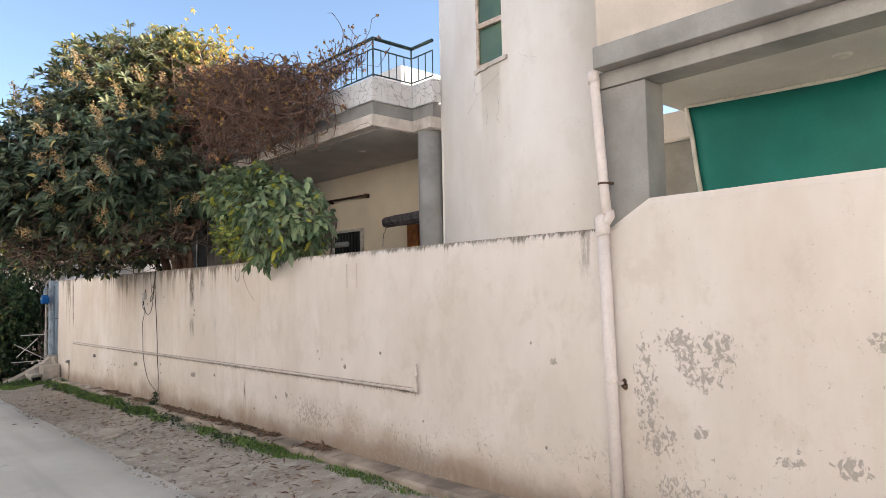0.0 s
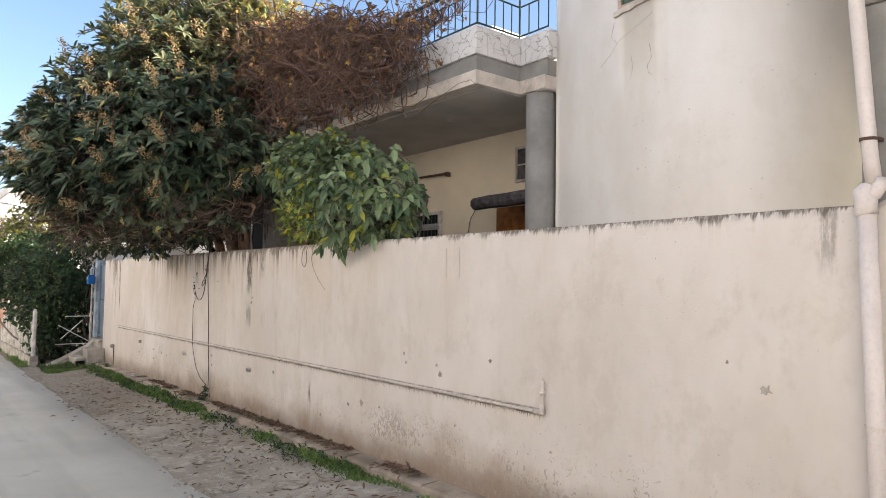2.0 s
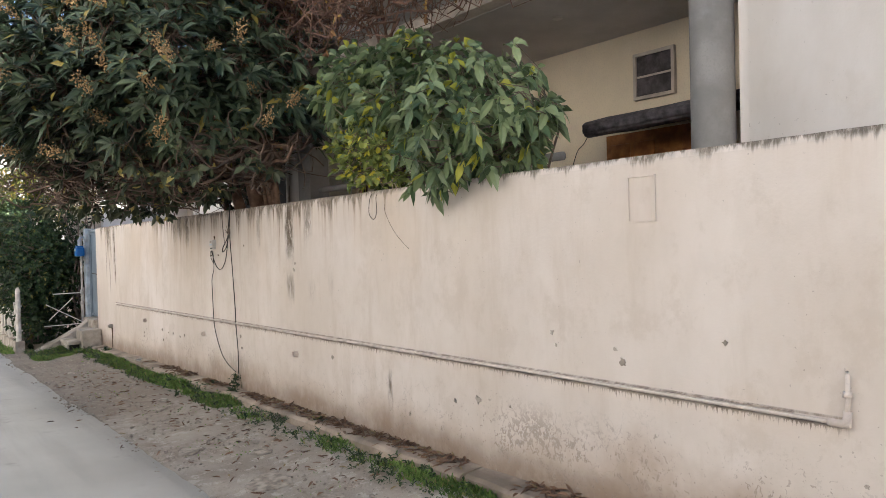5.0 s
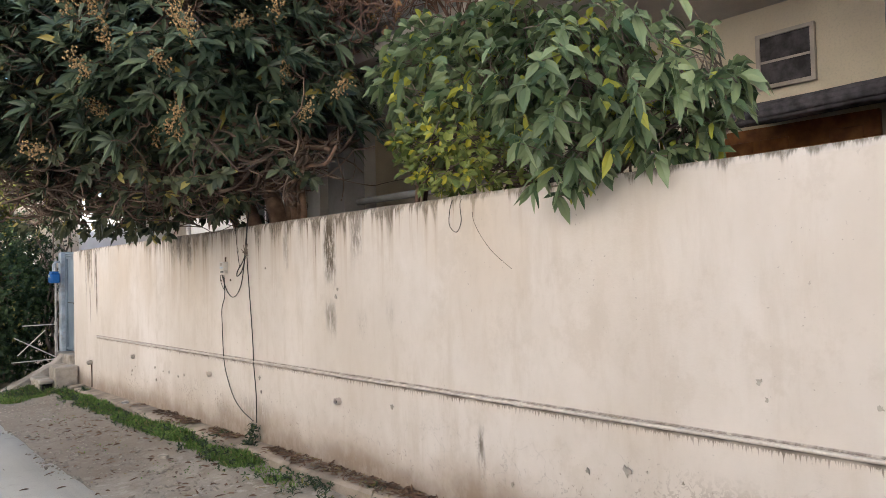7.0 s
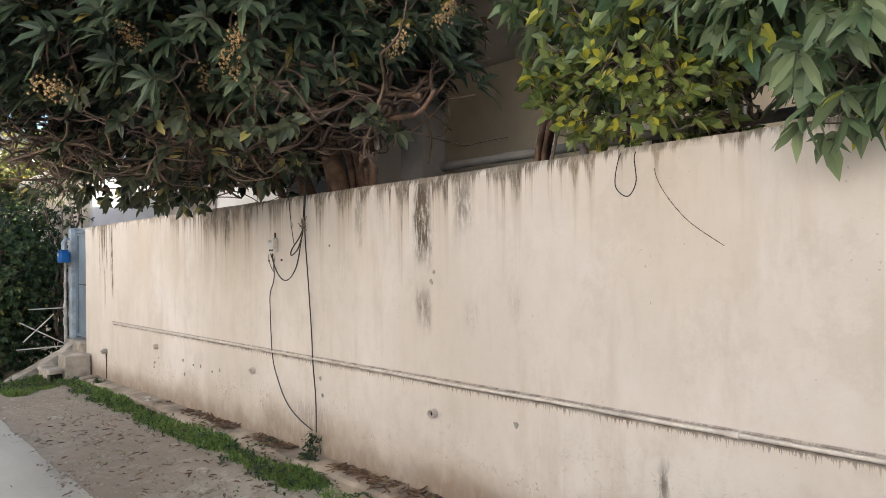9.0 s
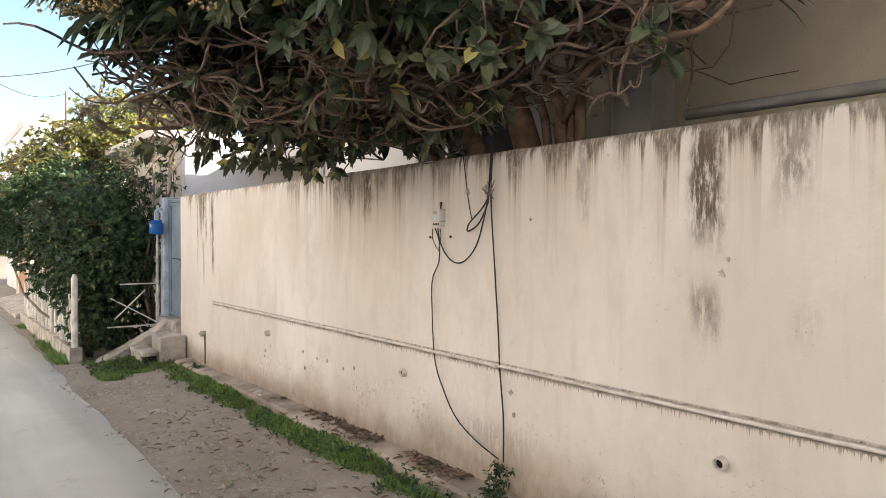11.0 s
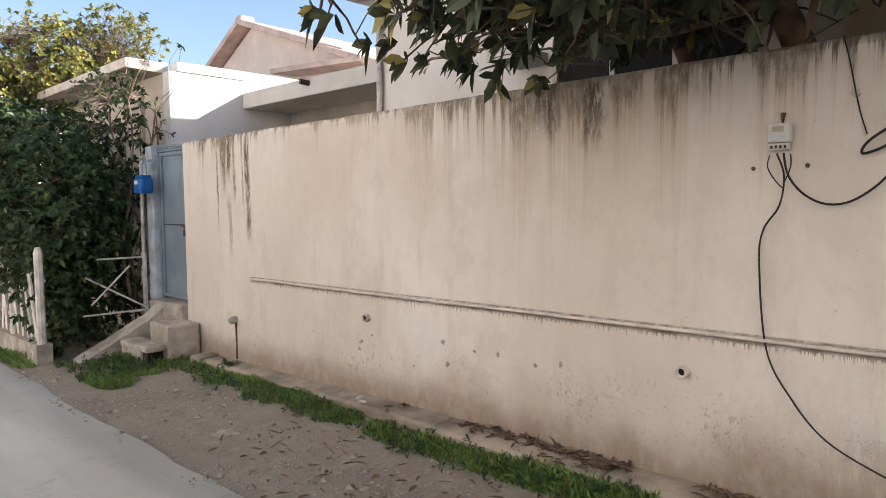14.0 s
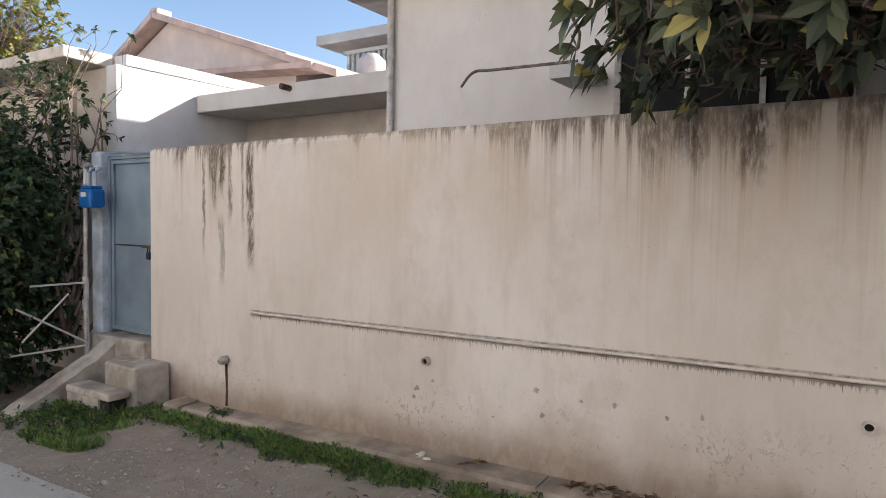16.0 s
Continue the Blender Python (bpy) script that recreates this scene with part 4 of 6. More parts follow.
part("column", Build().tube([(5.37, 6.03, 0.25), (5.37, 6.03, 3.684)], 0.155, 24), M_GREY, house, "round grey veranda column", smooth=True)
part("pillar", Build().box(4.72, 4.98, 10.85, 11.15, -0.2, 3.684), M_GREY, house, "square grey pillar")
vent = part("vent_window", Build().box(6.27, 6.298, 6.88, 7.25, 3.05, 3.43), M_REED, house, "small brown ventilator window")
for a in ((6.25, 6.297, 6.85, 6.88, 3.02, 3.46), (6.25, 6.297, 7.25, 7.28, 3.02, 3.46), (6.25, 6.297, 6.88, 7.25, 3.43, 3.46), (6.25, 6.297, 6.88, 7.25, 3.02, 3.05), (6.262, 6.297, 6.88, 7.25, 3.225, 3.243)):
    part("frame", Build().box(*a), M_BAND, vent)
low = part("barred_window", Build().box(6.285, 6.298, 8.80, 9.60, 1.5, 2.73), M_BLACK, house, "dark window with iron bars")
part("frame", Build().box(6.24, 6.298, 8.76, 8.80, 1.46, 2.77).box(6.24, 6.298, 9.60, 9.64, 1.46, 2.77).box(6.24, 6.298, 8.80, 9.60, 2.73, 2.77), M_FENCE, low)
for i in range(8):
    part("bar", Build().tube([(6.26, 8.87 + 0.09 * i, 1.5), (6.26, 8.87 + 0.09 * i, 2.73)], 0.008, 6), M_IRON, low)
door = part("door", Build().box(6.25, 6.297, 6.45, 7.6, 0.25, 2.72), M_WOOD, house, "orange-brown panelled wooden door")
for yy in (6.55, 7.05, 7.32):
    for z0, z1 in ((2.30, 2.62), (1.6, 2.2), (0.5, 1.45)):
        part("panel", Build().box(6.225, 6.25, yy, yy + 0.22, z0, z1), M_WOOD, door, bevel=0.01)
# pale far section and recess
part("side_wall", Build().box(5.4, 6.3, 12.4, 12.6, -0.4, 4.0), M_WHITE, house)
part("front_wall", Build().box(5.4, 5.6, 12.6, 16.62, -0.6, 3.75), M_WHITE, house, "plain white end wall", bevel=0.006)
part("end_wall", Build().box(5.6, 9.0, 16.42, 16.62, -0.6, 3.75), M_WHITE, house)
part("roof_slab", Build().box(5.0, 9.2, 12.4, 17.2, 3.75, 3.9), M_BAND, house, "projecting concrete roof slab", bevel=0.01)
# added out of view, height set by its shadow on hedge and neighbour's wall
part("roof_parapet", Build().box(5.3, 9.2, 12.5, 17.1, 3.9, 4.5), M_WHITE, house)
# unseen block added behind the tree to keep sun off its lower crown
part("upper_storey", Build().box(6.51, 9.1, 8.0, 12.45, 4.2, 5.3), M_WHITE, house)
part("rear_wall", Build().box(9.0, 9.2, 5.8, 12.4, -0.5, 4.2), M_BEIGE, house)
cw = part("corner_window", Build().box(5.385, 5.397, 12.75, 14.3, 1.2, 3.4), M_BLACK, house, "dark window behind the tree")
part("frame", Build().box(5.36, 5.397, 12.70, 12.75, 1.15, 3.45).box(5.36, 5.397, 14.3, 14.35, 1.15, 3.45).box(5.36, 5.397, 12.75, 14.3, 3.4, 3.45).box(5.36, 5.397, 12.75, 14.3, 1.15, 1.2).box(5.362, 5.384, 13.25, 13.29, 1.2, 3.4).box(5.362, 5.384, 13.77, 13.81, 1.2, 3.4), M_FENCE, cw)
part("corner_pipe", Build().tube([(5.36, 16.59, -0.3), (5.36, 16.59, 3.74)], 0.035, 10), M_FENCE, house, "thin white rain pipe", smooth=True)
part("bracket_arm", Build().box(4.93, 5.398, 14.42, 14.72, 2.62, 2.72), M_SOFFIT, house, "small concrete window shade")
arm = solid("dry_stick", Build().tube(curve_through([(4.95, 14.5, 2.735), (4.95, 15.2, 2.745), (4.93, 15.40, 2.74), (4.9, 15.5, 2.62)], 5), [0.012] * 15 + [0.007]), M_TWIG, "bare stick lying on the window shade", "stick")
# porch and the rooms above it
porch = thing("porch", "grey-framed car porch with a cream room above", "porch", (5.0, -1.0, 0.0))
part("column", Build().box(4.03, 4.26, 2.32, 2.68, 0.0, 3.16), M_GREY, porch, "square grey porch column", bevel=0.008)
part("beam", Build().box(4.01, 4.25, -6.0, 2.68, 3.16, 3.275), M_GREY, porch, "grey porch beam", bevel=0.006)
part("fascia", Build().box(3.90, 4.25, -6.0, 2.64, 3.277, 3.43), M_GREY, porch, "projecting grey fascia band", bevel=0.008)
part("ceiling", Build().box(4.25, 7.0, -6.0, 2.68, 3.21, 3.42), M_SOFFIT, porch, "grey plaster ceiling")
part("upper_wall", Build().box(4.05, 4.25, -6.0, 2.70, 3.43, 7.0), M_BEIGE, porch, "cream upper wall")
part("upper_side", Build().box(4.25, 8.0, 2.5, 2.70, 3.43, 7.0), M_BEIGE, porch)
part("upper_roof", Build().box(3.8, 8.0, -6.0, 2.7, 7.0, 7.15), M_BAND, porch)
part("floor", Build().box(4.25, 9.0, -6.0, 2.6, -0.2, 0.22), M_CONC, porch)
part("rear_pier", Build().box(6.1, 6.4, 3.02, 3.45, 0.0, 3.17), M_GREY, porch, "grey pier at the porch's back", bevel=0.01)
part("pier_cap", Build().box(6.0, 6.4, 2.98, 3.5, 3.17, 3.44), M_SOFFIT, porch, bevel=0.01)
part("back_wall", Build().box(8.8, 9.0, -6.0, 2.5, -0.3, 2.4), M_BEIGE, porch)
part("ceiling_rose", Build().tube([(4.75, 1.35, 3.21), (4.75, 1.35, 3.197)], [0.06, 0.05], 16), M_PLASTIC, porch, "round white ceiling fitting")
# tarpaulin with sagging folds
b = Build()
ny, nz = 60, 16
for i in range(ny + 1):
    u = i / ny
    y = 2.575 - 6.6 * u
    for j in range(nz + 1):
        w = j / nz
        z = 3.195 - 0.05 * math.sin(u * 9.0) ** 2 * (1 - w) - w * 2.2
        yy = y - 0.27 * w * (1 - u)
        x = 5.1 + 0.05 * math.sin(u * 26 + w * 5.0) * (0.25 + w) + 0.16 * wob(u * 7, w * 1.6, 0, s=1.6) * (0.2 + w) + 0.03 * wob(u * 22, w * 5, 3, s=1.0)
        b.v.append((x, yy, z))
b.f = [(i * (nz + 1) + j, i * (nz + 1) + j + 1, (i + 1) * (nz + 1) + j + 1, (i + 1) * (nz + 1) + j) for i in range(ny) for j in range(nz)]
tarp = solid("tarpaulin", b, M_TARP, "green tarpaulin hung under the porch ceiling", "tarpaulin", smooth=True)
sm = tarp.modifiers.new("thick", "SOLIDIFY")
sm.thickness = 0.004
hem = Build().tube([Vector(b.v[i * (nz + 1)]) + Vector((-0.01, 0, 0.008)) for i in range(ny + 1)], 0.014, 6)
part("hem", hem, M_HEM, tarp, "pale stitched hem")
part("hem", Build().tube([Vector(b.v[j]) + Vector((-0.008, 0.008, 0)) for j in range(nz + 1)], 0.018, 6), M_HEM, tarp, "pale stitched hem")
# balcony railing
rail = thing("balcony_railing", "dark green iron balcony railing", "railing", (4.7, 8.0, 4.275))
line = [(4.68, 12.3), (4.68, 6.25), (5.27, 6.25), (5.27, 5.85)]
for a, c in zip(line, line[1:]):
    part("top_rail", Build().tube([(*a, 4.765), (*c, 4.765)], 0.022, 8), M_IRON, rail)
    part("mid_rail", Build().tube([(*a, 4.64), (*c, 4.64)], 0.009, 6), M_IRON, rail)
    part("bottom_rail", Build().tube([(*a, 4.33), (*c, 4.33)], 0.009, 6), M_IRON, rail)
    ln = math.dist(a, c)
    n = max(1, round(ln / 0.115))
    for i in range(n + 1):
        t = i / n
        p = (a[0] + (c[0] - a[0]) * t, a[1] + (c[1] - a[1]) * t)
        major = i == 0 or i % 9 == 0
        part("post" if major else "baluster", Build().tube([(*p, 4.27 if major else 4.33), (*p, 4.765 if major else 4.64)], 0.011 if major else 0.007, 5), M_IRON, rail)
# rolled reed blind on its pole
blind = thing("rolled_blind", "dark reed blind rolled up over the door", "blind", (5.9, 6.8, 2.75))
for i in range(9):
    b = Build()
    a = i * 0.7
    pts = [(5.75 + 0.05 * math.cos(a) + 0.02 * wob(t, i, 0, s=2), 7.45 - 0.25 * t, 2.72 + 0.045 * math.sin(a) + 0.025 * t / 6 + 0.012 * wob(t, i, 5, s=1.7)) for t in range(7)]
    part("reed", b.tube(pts, 0.035, 6), M_REED, blind, smooth=True)
part("awning_top", Build().add([(5.78, 7.3, 2.80), (6.29, 7.3, 2.92), (6.29, 5.9, 2.96), (5.78, 5.95, 2.83), (5.78, 7.3, 2.785), (6.29, 7.3, 2.905), (6.29, 5.9, 2.945), (5.78, 5.95, 2.815)],
     [(0, 3, 2, 1), (4, 5, 6, 7), (0, 1, 5, 4), (1, 2, 6, 5), (2, 3, 7, 6), (3, 0, 4, 7)]), M_REED, blind)
cable("loose wire hanging from the blind", [(5.76, 7.44, 2.68), (5.78, 7.52, 2.6), (5.85, 7.65, 2.55), (5.95, 7.8, 2.4)], 0.005)
rod = solid("curtain_rod", Build().tube([(6.22, 8.55, 3.28), (6.22, 9.75, 3.30)], 0.018, 8).box(6.22, 6.3, 8.6, 8.63, 3.25, 3.31).box(6.22, 6.3, 9.65, 9.68, 3.25, 3.31), M_RUST, "rusty rod bracketed to the veranda wall", "rod")
lampn = thing("hanging_lamp", "small dark lamp fitting hanging from the soffit", "lamp", (5.3, 9.6, 3.68))
part("cord", Build().tube([(5.3, 9.6, 3.684), (5.3, 9.6, 3.50)], 0.006, 6), M_DARK, lampn)
part("holder", Build().tube([(5.3, 9.6, 3.52), (5.3, 9.6, 3.47), (5.3, 9.6, 3.42)], [0.02, 0.05, 0.03], 10), M_DARK, lampn)
spot = solid("soffit_light", Build().tube([(5.35, 7.45, 3.684), (5.35, 7.45, 3.672)], [0.05, 0.045], 16), M_PLASTIC, "round white light fitting in the soffit", "light")
bp = thing("veranda_rail", "low grey pipe rail behind the shrub", "rail", (4.6, 8.5, 2.2))
part("pipe", Build().tube([(4.72, 6.9, 2.35), (4.72, 10.6, 2.36)], 0.035, 8), M_GREY, bp, smooth=True)
for yy in (7.6, 9.2):
    part("post", Build().tube([(4.72, yy, 0.1), (4.72, yy, 2.345)], 0.03, 8), M_GREY, bp)


# ---- plants ----
def leaves(P, D, N, L, W, fold=0.25, droop=0.15):
    """Folded leaves as arrays: base points, directions, normals, lengths, widths. Eight vertices and eight faces each."""
    D = D / np.linalg.norm(D, axis=1, keepdims=True)
    S = np.cross(D, N)
    S /= np.linalg.norm(S, axis=1, keepdims=True) + 1e-9
    U = np.cross(S, D)
    L, W = L[:, None], W[:, None]
    sag = np.array([0, 0, -1.0])
    one = P + D * L * 0.3 + sag * L * droop * 0.05
    two = P + D * L * 0.66 + sag * L * droop * 0.35
    tip = P + D * L + sag * L * droop
    a, c = W * 0.42, W * 0.46
    v = np.stack([P, one + S * a + U * W * fold, one, one - S * a + U * W * fold, two + S * c + U * W * fold, two, two - S * c + U * W * fold, tip], 1).reshape(-1, 3)
    base = 8 * np.arange(len(P))[:, None]
    f = np.concatenate([base + np.array(q) for q in ((0, 1, 2), (0, 2, 3), (1, 4, 2), (4, 5, 2), (2, 5, 3), (5, 6, 3), (4, 7, 5), (5, 7, 6))], 0)
    return v, f


def leaf_part(name, sets, mat, parent, label="", kind=""):
    vs, fs, n = [], [], 0
    for v, f in sets:
        vs.append(v)
        fs.append(f + n)
        n += len(v)
    me = bpy.data.meshes.new(name)
    me.from_pydata(np.concatenate(vs).tolist(), [], np.concatenate(fs).tolist())
    me.materials.append(mat)
    ob = new(name, me)
    if parent is not None:
        ob.parent = parent
        ob.matrix_parent_inverse = Matrix.Translation(parent.location).inverted()
    return tagged(ob, label, kind=kind)


def rosettes(rng, tips, axes, per, size, spread=(0.55, 1.25), droop=0.25, slim=0.24, fold=0.18):
    """Whorls of leaves at twig ends."""
    n = len(tips)
    P = np.repeat(tips, per, 0)
    A = np.repeat(axes / np.linalg.norm(axes, axis=1, keepdims=True), per, 0)
    ref = np.where(np.abs(A[:, 2:3]) > 0.9, np.array([[1.0, 0, 0]]), np.array([[0, 0, 1.0]]))
    X = np.cross(A, ref)
    X /= np.linalg.norm(X, axis=1, keepdims=True)
    Y = np.cross(A, X)
    th = np.tile(np.arange(per) * 2.4, n) + np.repeat(rng.uniform(0, 6.3, n), per)
    tilt = rng.uniform(*spread, n * per)
    D = A * np.cos(tilt)[:, None] + (X * np.cos(th)[:, None] + Y * np.sin(th)[:, None]) * np.sin(tilt)[:, None]
    D += rng.normal(0, 0.12, D.shape)
    L = size * rng.uniform(0.6, 1.15, n * per)
    return leaves(P - A * rng.uniform(0, 0.05, (n * per, 1)), D, A, L, L * slim, fold, droop)


def wander(rng, a, b, n, amount, sag=0.0):
    """A crooked line from a to b."""
    a, b = np.array(a, float), np.array(b, float)
    t = np.linspace(0, 1, n)[:, None]
    p = a + (b - a) * t
    ln = np.linalg.norm(b - a)
    jit = sum(rng.normal(0, amount * ln * s, 3) * np.sin(k * np.pi * t) for k, s in ((1, 1.0), (2, 0.8), (3, 0.5)))
    p = p + jit
    p[:, 2] -= sag * ln * np.sin(t[:, 0] * np.pi)
    return p


def loquat():
    rng = np.random.default_rng(11)
    tree = thing("loquat_tree", "large loquat tree in blossom overhanging the wall", "tree", (4.62, 11.8, 0.0))
    trunk = Build()
    forks = [np.array([4.36, 11.9, 2.84]), np.array([4.36, 12.43, 2.67])]
    trunk.tube(curve_through([(4.62, 11.42, -0.25), (4.55, 11.46, 1.0), (4.38, 11.62, 2.25), forks[0]], 4), np.linspace(0.15, 0.075, 13), 12)
    trunk.tube(curve_through([(4.6, 11.85, -0.25), (4.52, 11.98, 1.2), (4.37, 12.15, 2.25), forks[1]], 4), np.linspace(0.12, 0.055, 13), 12)
    for a, c, e, r in ((11.3, 11.2, 11.05, 0.035), (11.4, 11.35, 11.5, 0.045), (11.5, 11.28, 10.9, 0.03), (12.0, 12.75, 13.3, 0.04), (11.5, 11.48, 11.75, 0.03)):
        trunk.tube(curve_through([(4.6, a, -0.2), (4.45, c, 2.2), (4.35, (c + e) / 2, 2.75), (4.3, e, 3.5)], 5), np.linspace(r * 1.4, r * 0.6, 16), 8)
    trunk.tube(curve_through([(4.4, 11.3, 2.38), (4.2, 10.95, 2.6), (4.1, 10.5, 2.66), (4.02, 10.1, 2.62), (3.98, 9.86, 2.74)], 5), np.linspace(0.03, 0.014, 21), 8)
    trunk.tube(curve_through([(4.36, 12.3, 2.5), (4.1, 12.7, 2.36), (3.95, 13.1, 2.4), (3.8, 13.4, 2.55)], 5), np.linspace(0.03, 0.014, 16), 8)
    goals = [(4.45, 10.9, 3.6), (4.1, 10.6, 4.6), (3.7, 11.3, 5.2), (3.5, 12.3, 5.4), (3.1, 13.0, 4.4), (2.9, 12.3, 3.3), (3.4, 13.1, 3.4),
             (4.4, 13.2, 4.7), (4.9, 12.3, 5.3), (3.0, 11.3, 3.6), (3.7, 12.9, 2.75), (2.7, 12.9, 2.75), (4.0, 10.4, 2.75), (3.3, 12.0, 2.75), (4.0, 13.3, 2.85), (2.3, 12.2, 3.4), (4.05, 10.1, 2.75), (2.2, 12.6, 4.2), (4.4, 11.2, 5.3)]
    nodes, sizes = [], []
    for g in goals:
        fork = forks[0] if g[1] < 11.9 or g[2] > 5.2 else forks[1]
        mid = fork + (np.array(g) - fork) * 0.45 + np.array([0.05, 0, 0.22 if g[2] > 3 else 0.3])
        line = np.concatenate([wander(rng, fork, mid, 6, 0.03), wander(rng, mid, g, 7, 0.05)[1:]])
        r = np.linspace(0.07 if g[2] > 3 else 0.05, 0.024, len(line))
        trunk.tube(line, r, 8)
        nodes.append(line[4:])
        sizes.append(r[4:])
    nodes = np.concatenate(nodes)
    # crown volume: overlapping lobes
    lobes = [((3.9, 12.0, 4.4), (1.9, 1.85, 1.75)), ((2.75, 12.2, 3.8), (1.1, 1.35, 1.3)), ((3.2, 11.2, 3.9), (1.1, 1.25, 1.45)), ((4.2, 10.7, 4.1), (0.8, 0.95, 1.4)),
             ((3.4, 12.8, 3.2), (1.2, 1.05, 1.1)), ((2.3, 12.2, 3.4), (0.75, 1.2, 0.95)), ((3.8, 12.0, 5.4), (1.2, 1.5, 0.85)), ((4.4, 11.0, 5.2), (0.9, 1.0, 0.75)), ((1.95, 12.3, 3.55), (0.62, 1.0, 0.85)), ((4.0, 12.7, 2.9), (1.1, 1.0, 0.7)), ((4.15, 10.45, 2.95), (0.6, 0.65, 0.7)), ((4.1, 13.1, 3.1), (1.0, 0.8, 0.75)), ((3.5, 13.25, 2.95), (0.9, 0.6, 0.65)), ((4.6, 12.9, 3.6), (0.7, 0.8, 0.8)), ((4.2, 11.6, 5.7), (0.8, 1.0, 0.6))]
    second = Build()
    mids, tips = [], []
    for c, r in lobes:
        k = int(46 * (r[0] * r[1] * r[2]) ** 0.66)
        u = rng.normal(size=(k, 3))
        u /= np.linalg.norm(u, axis=1, keepdims=True)
        mids.append(np.array(c) + u * np.array(r) * rng.uniform(0.45, 0.85, (k, 1)))
    mids = np.concatenate(mids)
    low = np.stack([rng.uniform(2.0, 4.3, 150), rng.uniform(10.3, 13.6, 150), rng.uniform(2.25, 2.95, 150)], 1)
    mids = np.concatenate([mids, low])
    mids = mids[(mids[:, 0] < 5.6) & (mids[:, 2] > 2.2)]
    knots = []
    for m in mids:
        away = np.linalg.norm(nodes - m, axis=1)
        if away.min() > 0.9:
            continue
        i = int(np.argmin(away + 0.3 * np.abs(nodes[:, 2] - m[2])))
        line = wander(rng, nodes[i], m, 11, 0.075, 0.06)
        second.tube(line, np.linspace(0.021, 0.009, 11), 6)
        knots.append(line[4:])
    knots = np.concatenate(knots)
    part("trunk", trunk, M_BARK, tree, "brown forking trunk and limbs", smooth=True)
    tagged(part("branch_tangle", second, M_LIMB, tree, "grey-brown crooked branches", smooth=True), kind="stuff")
    for c, r in lobes:
        k = int(410 * (r[0] * r[1] * r[2]) ** 0.66)
        u = rng.normal(size=(k, 3))
        u /= np.linalg.norm(u, axis=1, keepdims=True)
        rad = rng.uniform(0.62, 1.06, (k, 1)) * (1 + 0.16 * np.array([[wob(*(q * 2.1 + np.array(c)))] for q in u]))
        tips.append(np.array(c) + u * np.array(r) * rad)
    tips = np.concatenate(tips)
    centre = np.array([3.8, 12.1, 3.3])
    # the underside is mostly bare wood
    keep = (tips[:, 2] > 2.75) | (rng.uniform(size=len(tips)) < np.where(tips[:, 1] > 12.6, 0.85, 0.28))
    keep &= (tips[:, 2] > 2.95) | (tips[:, 0] < 3.3) | (rng.uniform(size=len(tips)) < 0.5)
    keep &= ~((tips[:, 0] > 3.7) & (tips[:, 2] < 3.1) & (tips[:, 1] < 12.7)) | (rng.uniform(size=len(tips)) < 0.3)
    keep &= ~((tips[:, 0] > 5.2) & (tips[:, 2] < 4.0)) & (tips[:, 2] > 2.05) & (tips[:, 0] < 5.7)
    keep &= ~((tips[:, 2] < 2.35) & (tips[:, 0] > 3.9) & (tips[:, 0] < 4.3))
    tips = tips[keep]
    hang = np.stack([rng.uniform(2.3, 3.95, 170), rng.uniform(10.0, 13.7, 170), rng.uniform(2.15, 2.6, 170)], 1)
    hang = hang[(hang[:, 2] > 2.12 + 0.12 * np.abs(hang[:, 1] - 13.3))]
    tips = np.concatenate([tips, hang])
    tips = np.array([t for t in tips if np.linalg.norm(knots - t, axis=1).min() < 0.62])
    twigs = Build()
    axes = []
    for t in tips:
        i = int(np.argmin(np.linalg.norm(knots - t, axis=1)))
        line = wander(rng, knots[i], t, 6, 0.1, -0.05)
        twigs.tube(line, np.linspace(0.009, 0.005, 6), 4, False)
        d = t - centre
        axes.append(d / (np.linalg.norm(d) + 1e-6) + np.array([0, 0, 0.55]) + rng.normal(0, 0.25, 3))
    # bare crooked twigs on the underside
    for i in range(4200):
        a = knots[rng.integers(len(knots))]
        if a[2] > 2.8:
            continue
        q = a + rng.normal(0, 0.36, 3) * np.array([1, 1, 0.45])
        if q[2] > 2.14 and q[1] < 13.7 and (q[2] > 2.25 or q[0] < 3.85):
            twigs.tube(wander(rng, a, q, 11, 0.09), np.linspace(1.0, 0.5, 11) * rng.choice([0.007, 0.009, 0.013]), 4, False)
    tagged(part("twig_tangle", twigs, M_LIMB, tree, "tangle of bare brown twigs"), kind="stuff")
    axes = np.array(axes)
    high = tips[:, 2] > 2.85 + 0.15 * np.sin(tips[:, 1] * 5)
    # upper tips get the sunlit leaf colour, more often with height
    sun_top = high & (rng.uniform(size=len(tips)) < np.clip((tips[:, 2] - 4.1) / 1.1, 0, 0.9))
    leaf_part("young_foliage", [rosettes(rng, tips[sun_top], axes[sun_top], 11, 0.19, slim=0.24, droop=0.3, fold=0.1)], M_LEAF_TOP, tree, "pale olive leaves at the top, coloured as sunlit")
    rest_high = high & ~sun_top
    leaf_part("crown", [rosettes(rng, tips[rest_high], axes[rest_high], 11, 0.21, slim=0.25, droop=0.35, fold=0.1)], M_LEAF, tree, "dark green whorls of long leathery leaves")
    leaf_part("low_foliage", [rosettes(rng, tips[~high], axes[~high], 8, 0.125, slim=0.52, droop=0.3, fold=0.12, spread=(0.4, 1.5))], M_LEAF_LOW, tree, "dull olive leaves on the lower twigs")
    old = tips[rng.choice(len(tips), 90, False)]
    old = old[old[:, 2] < 3.9]
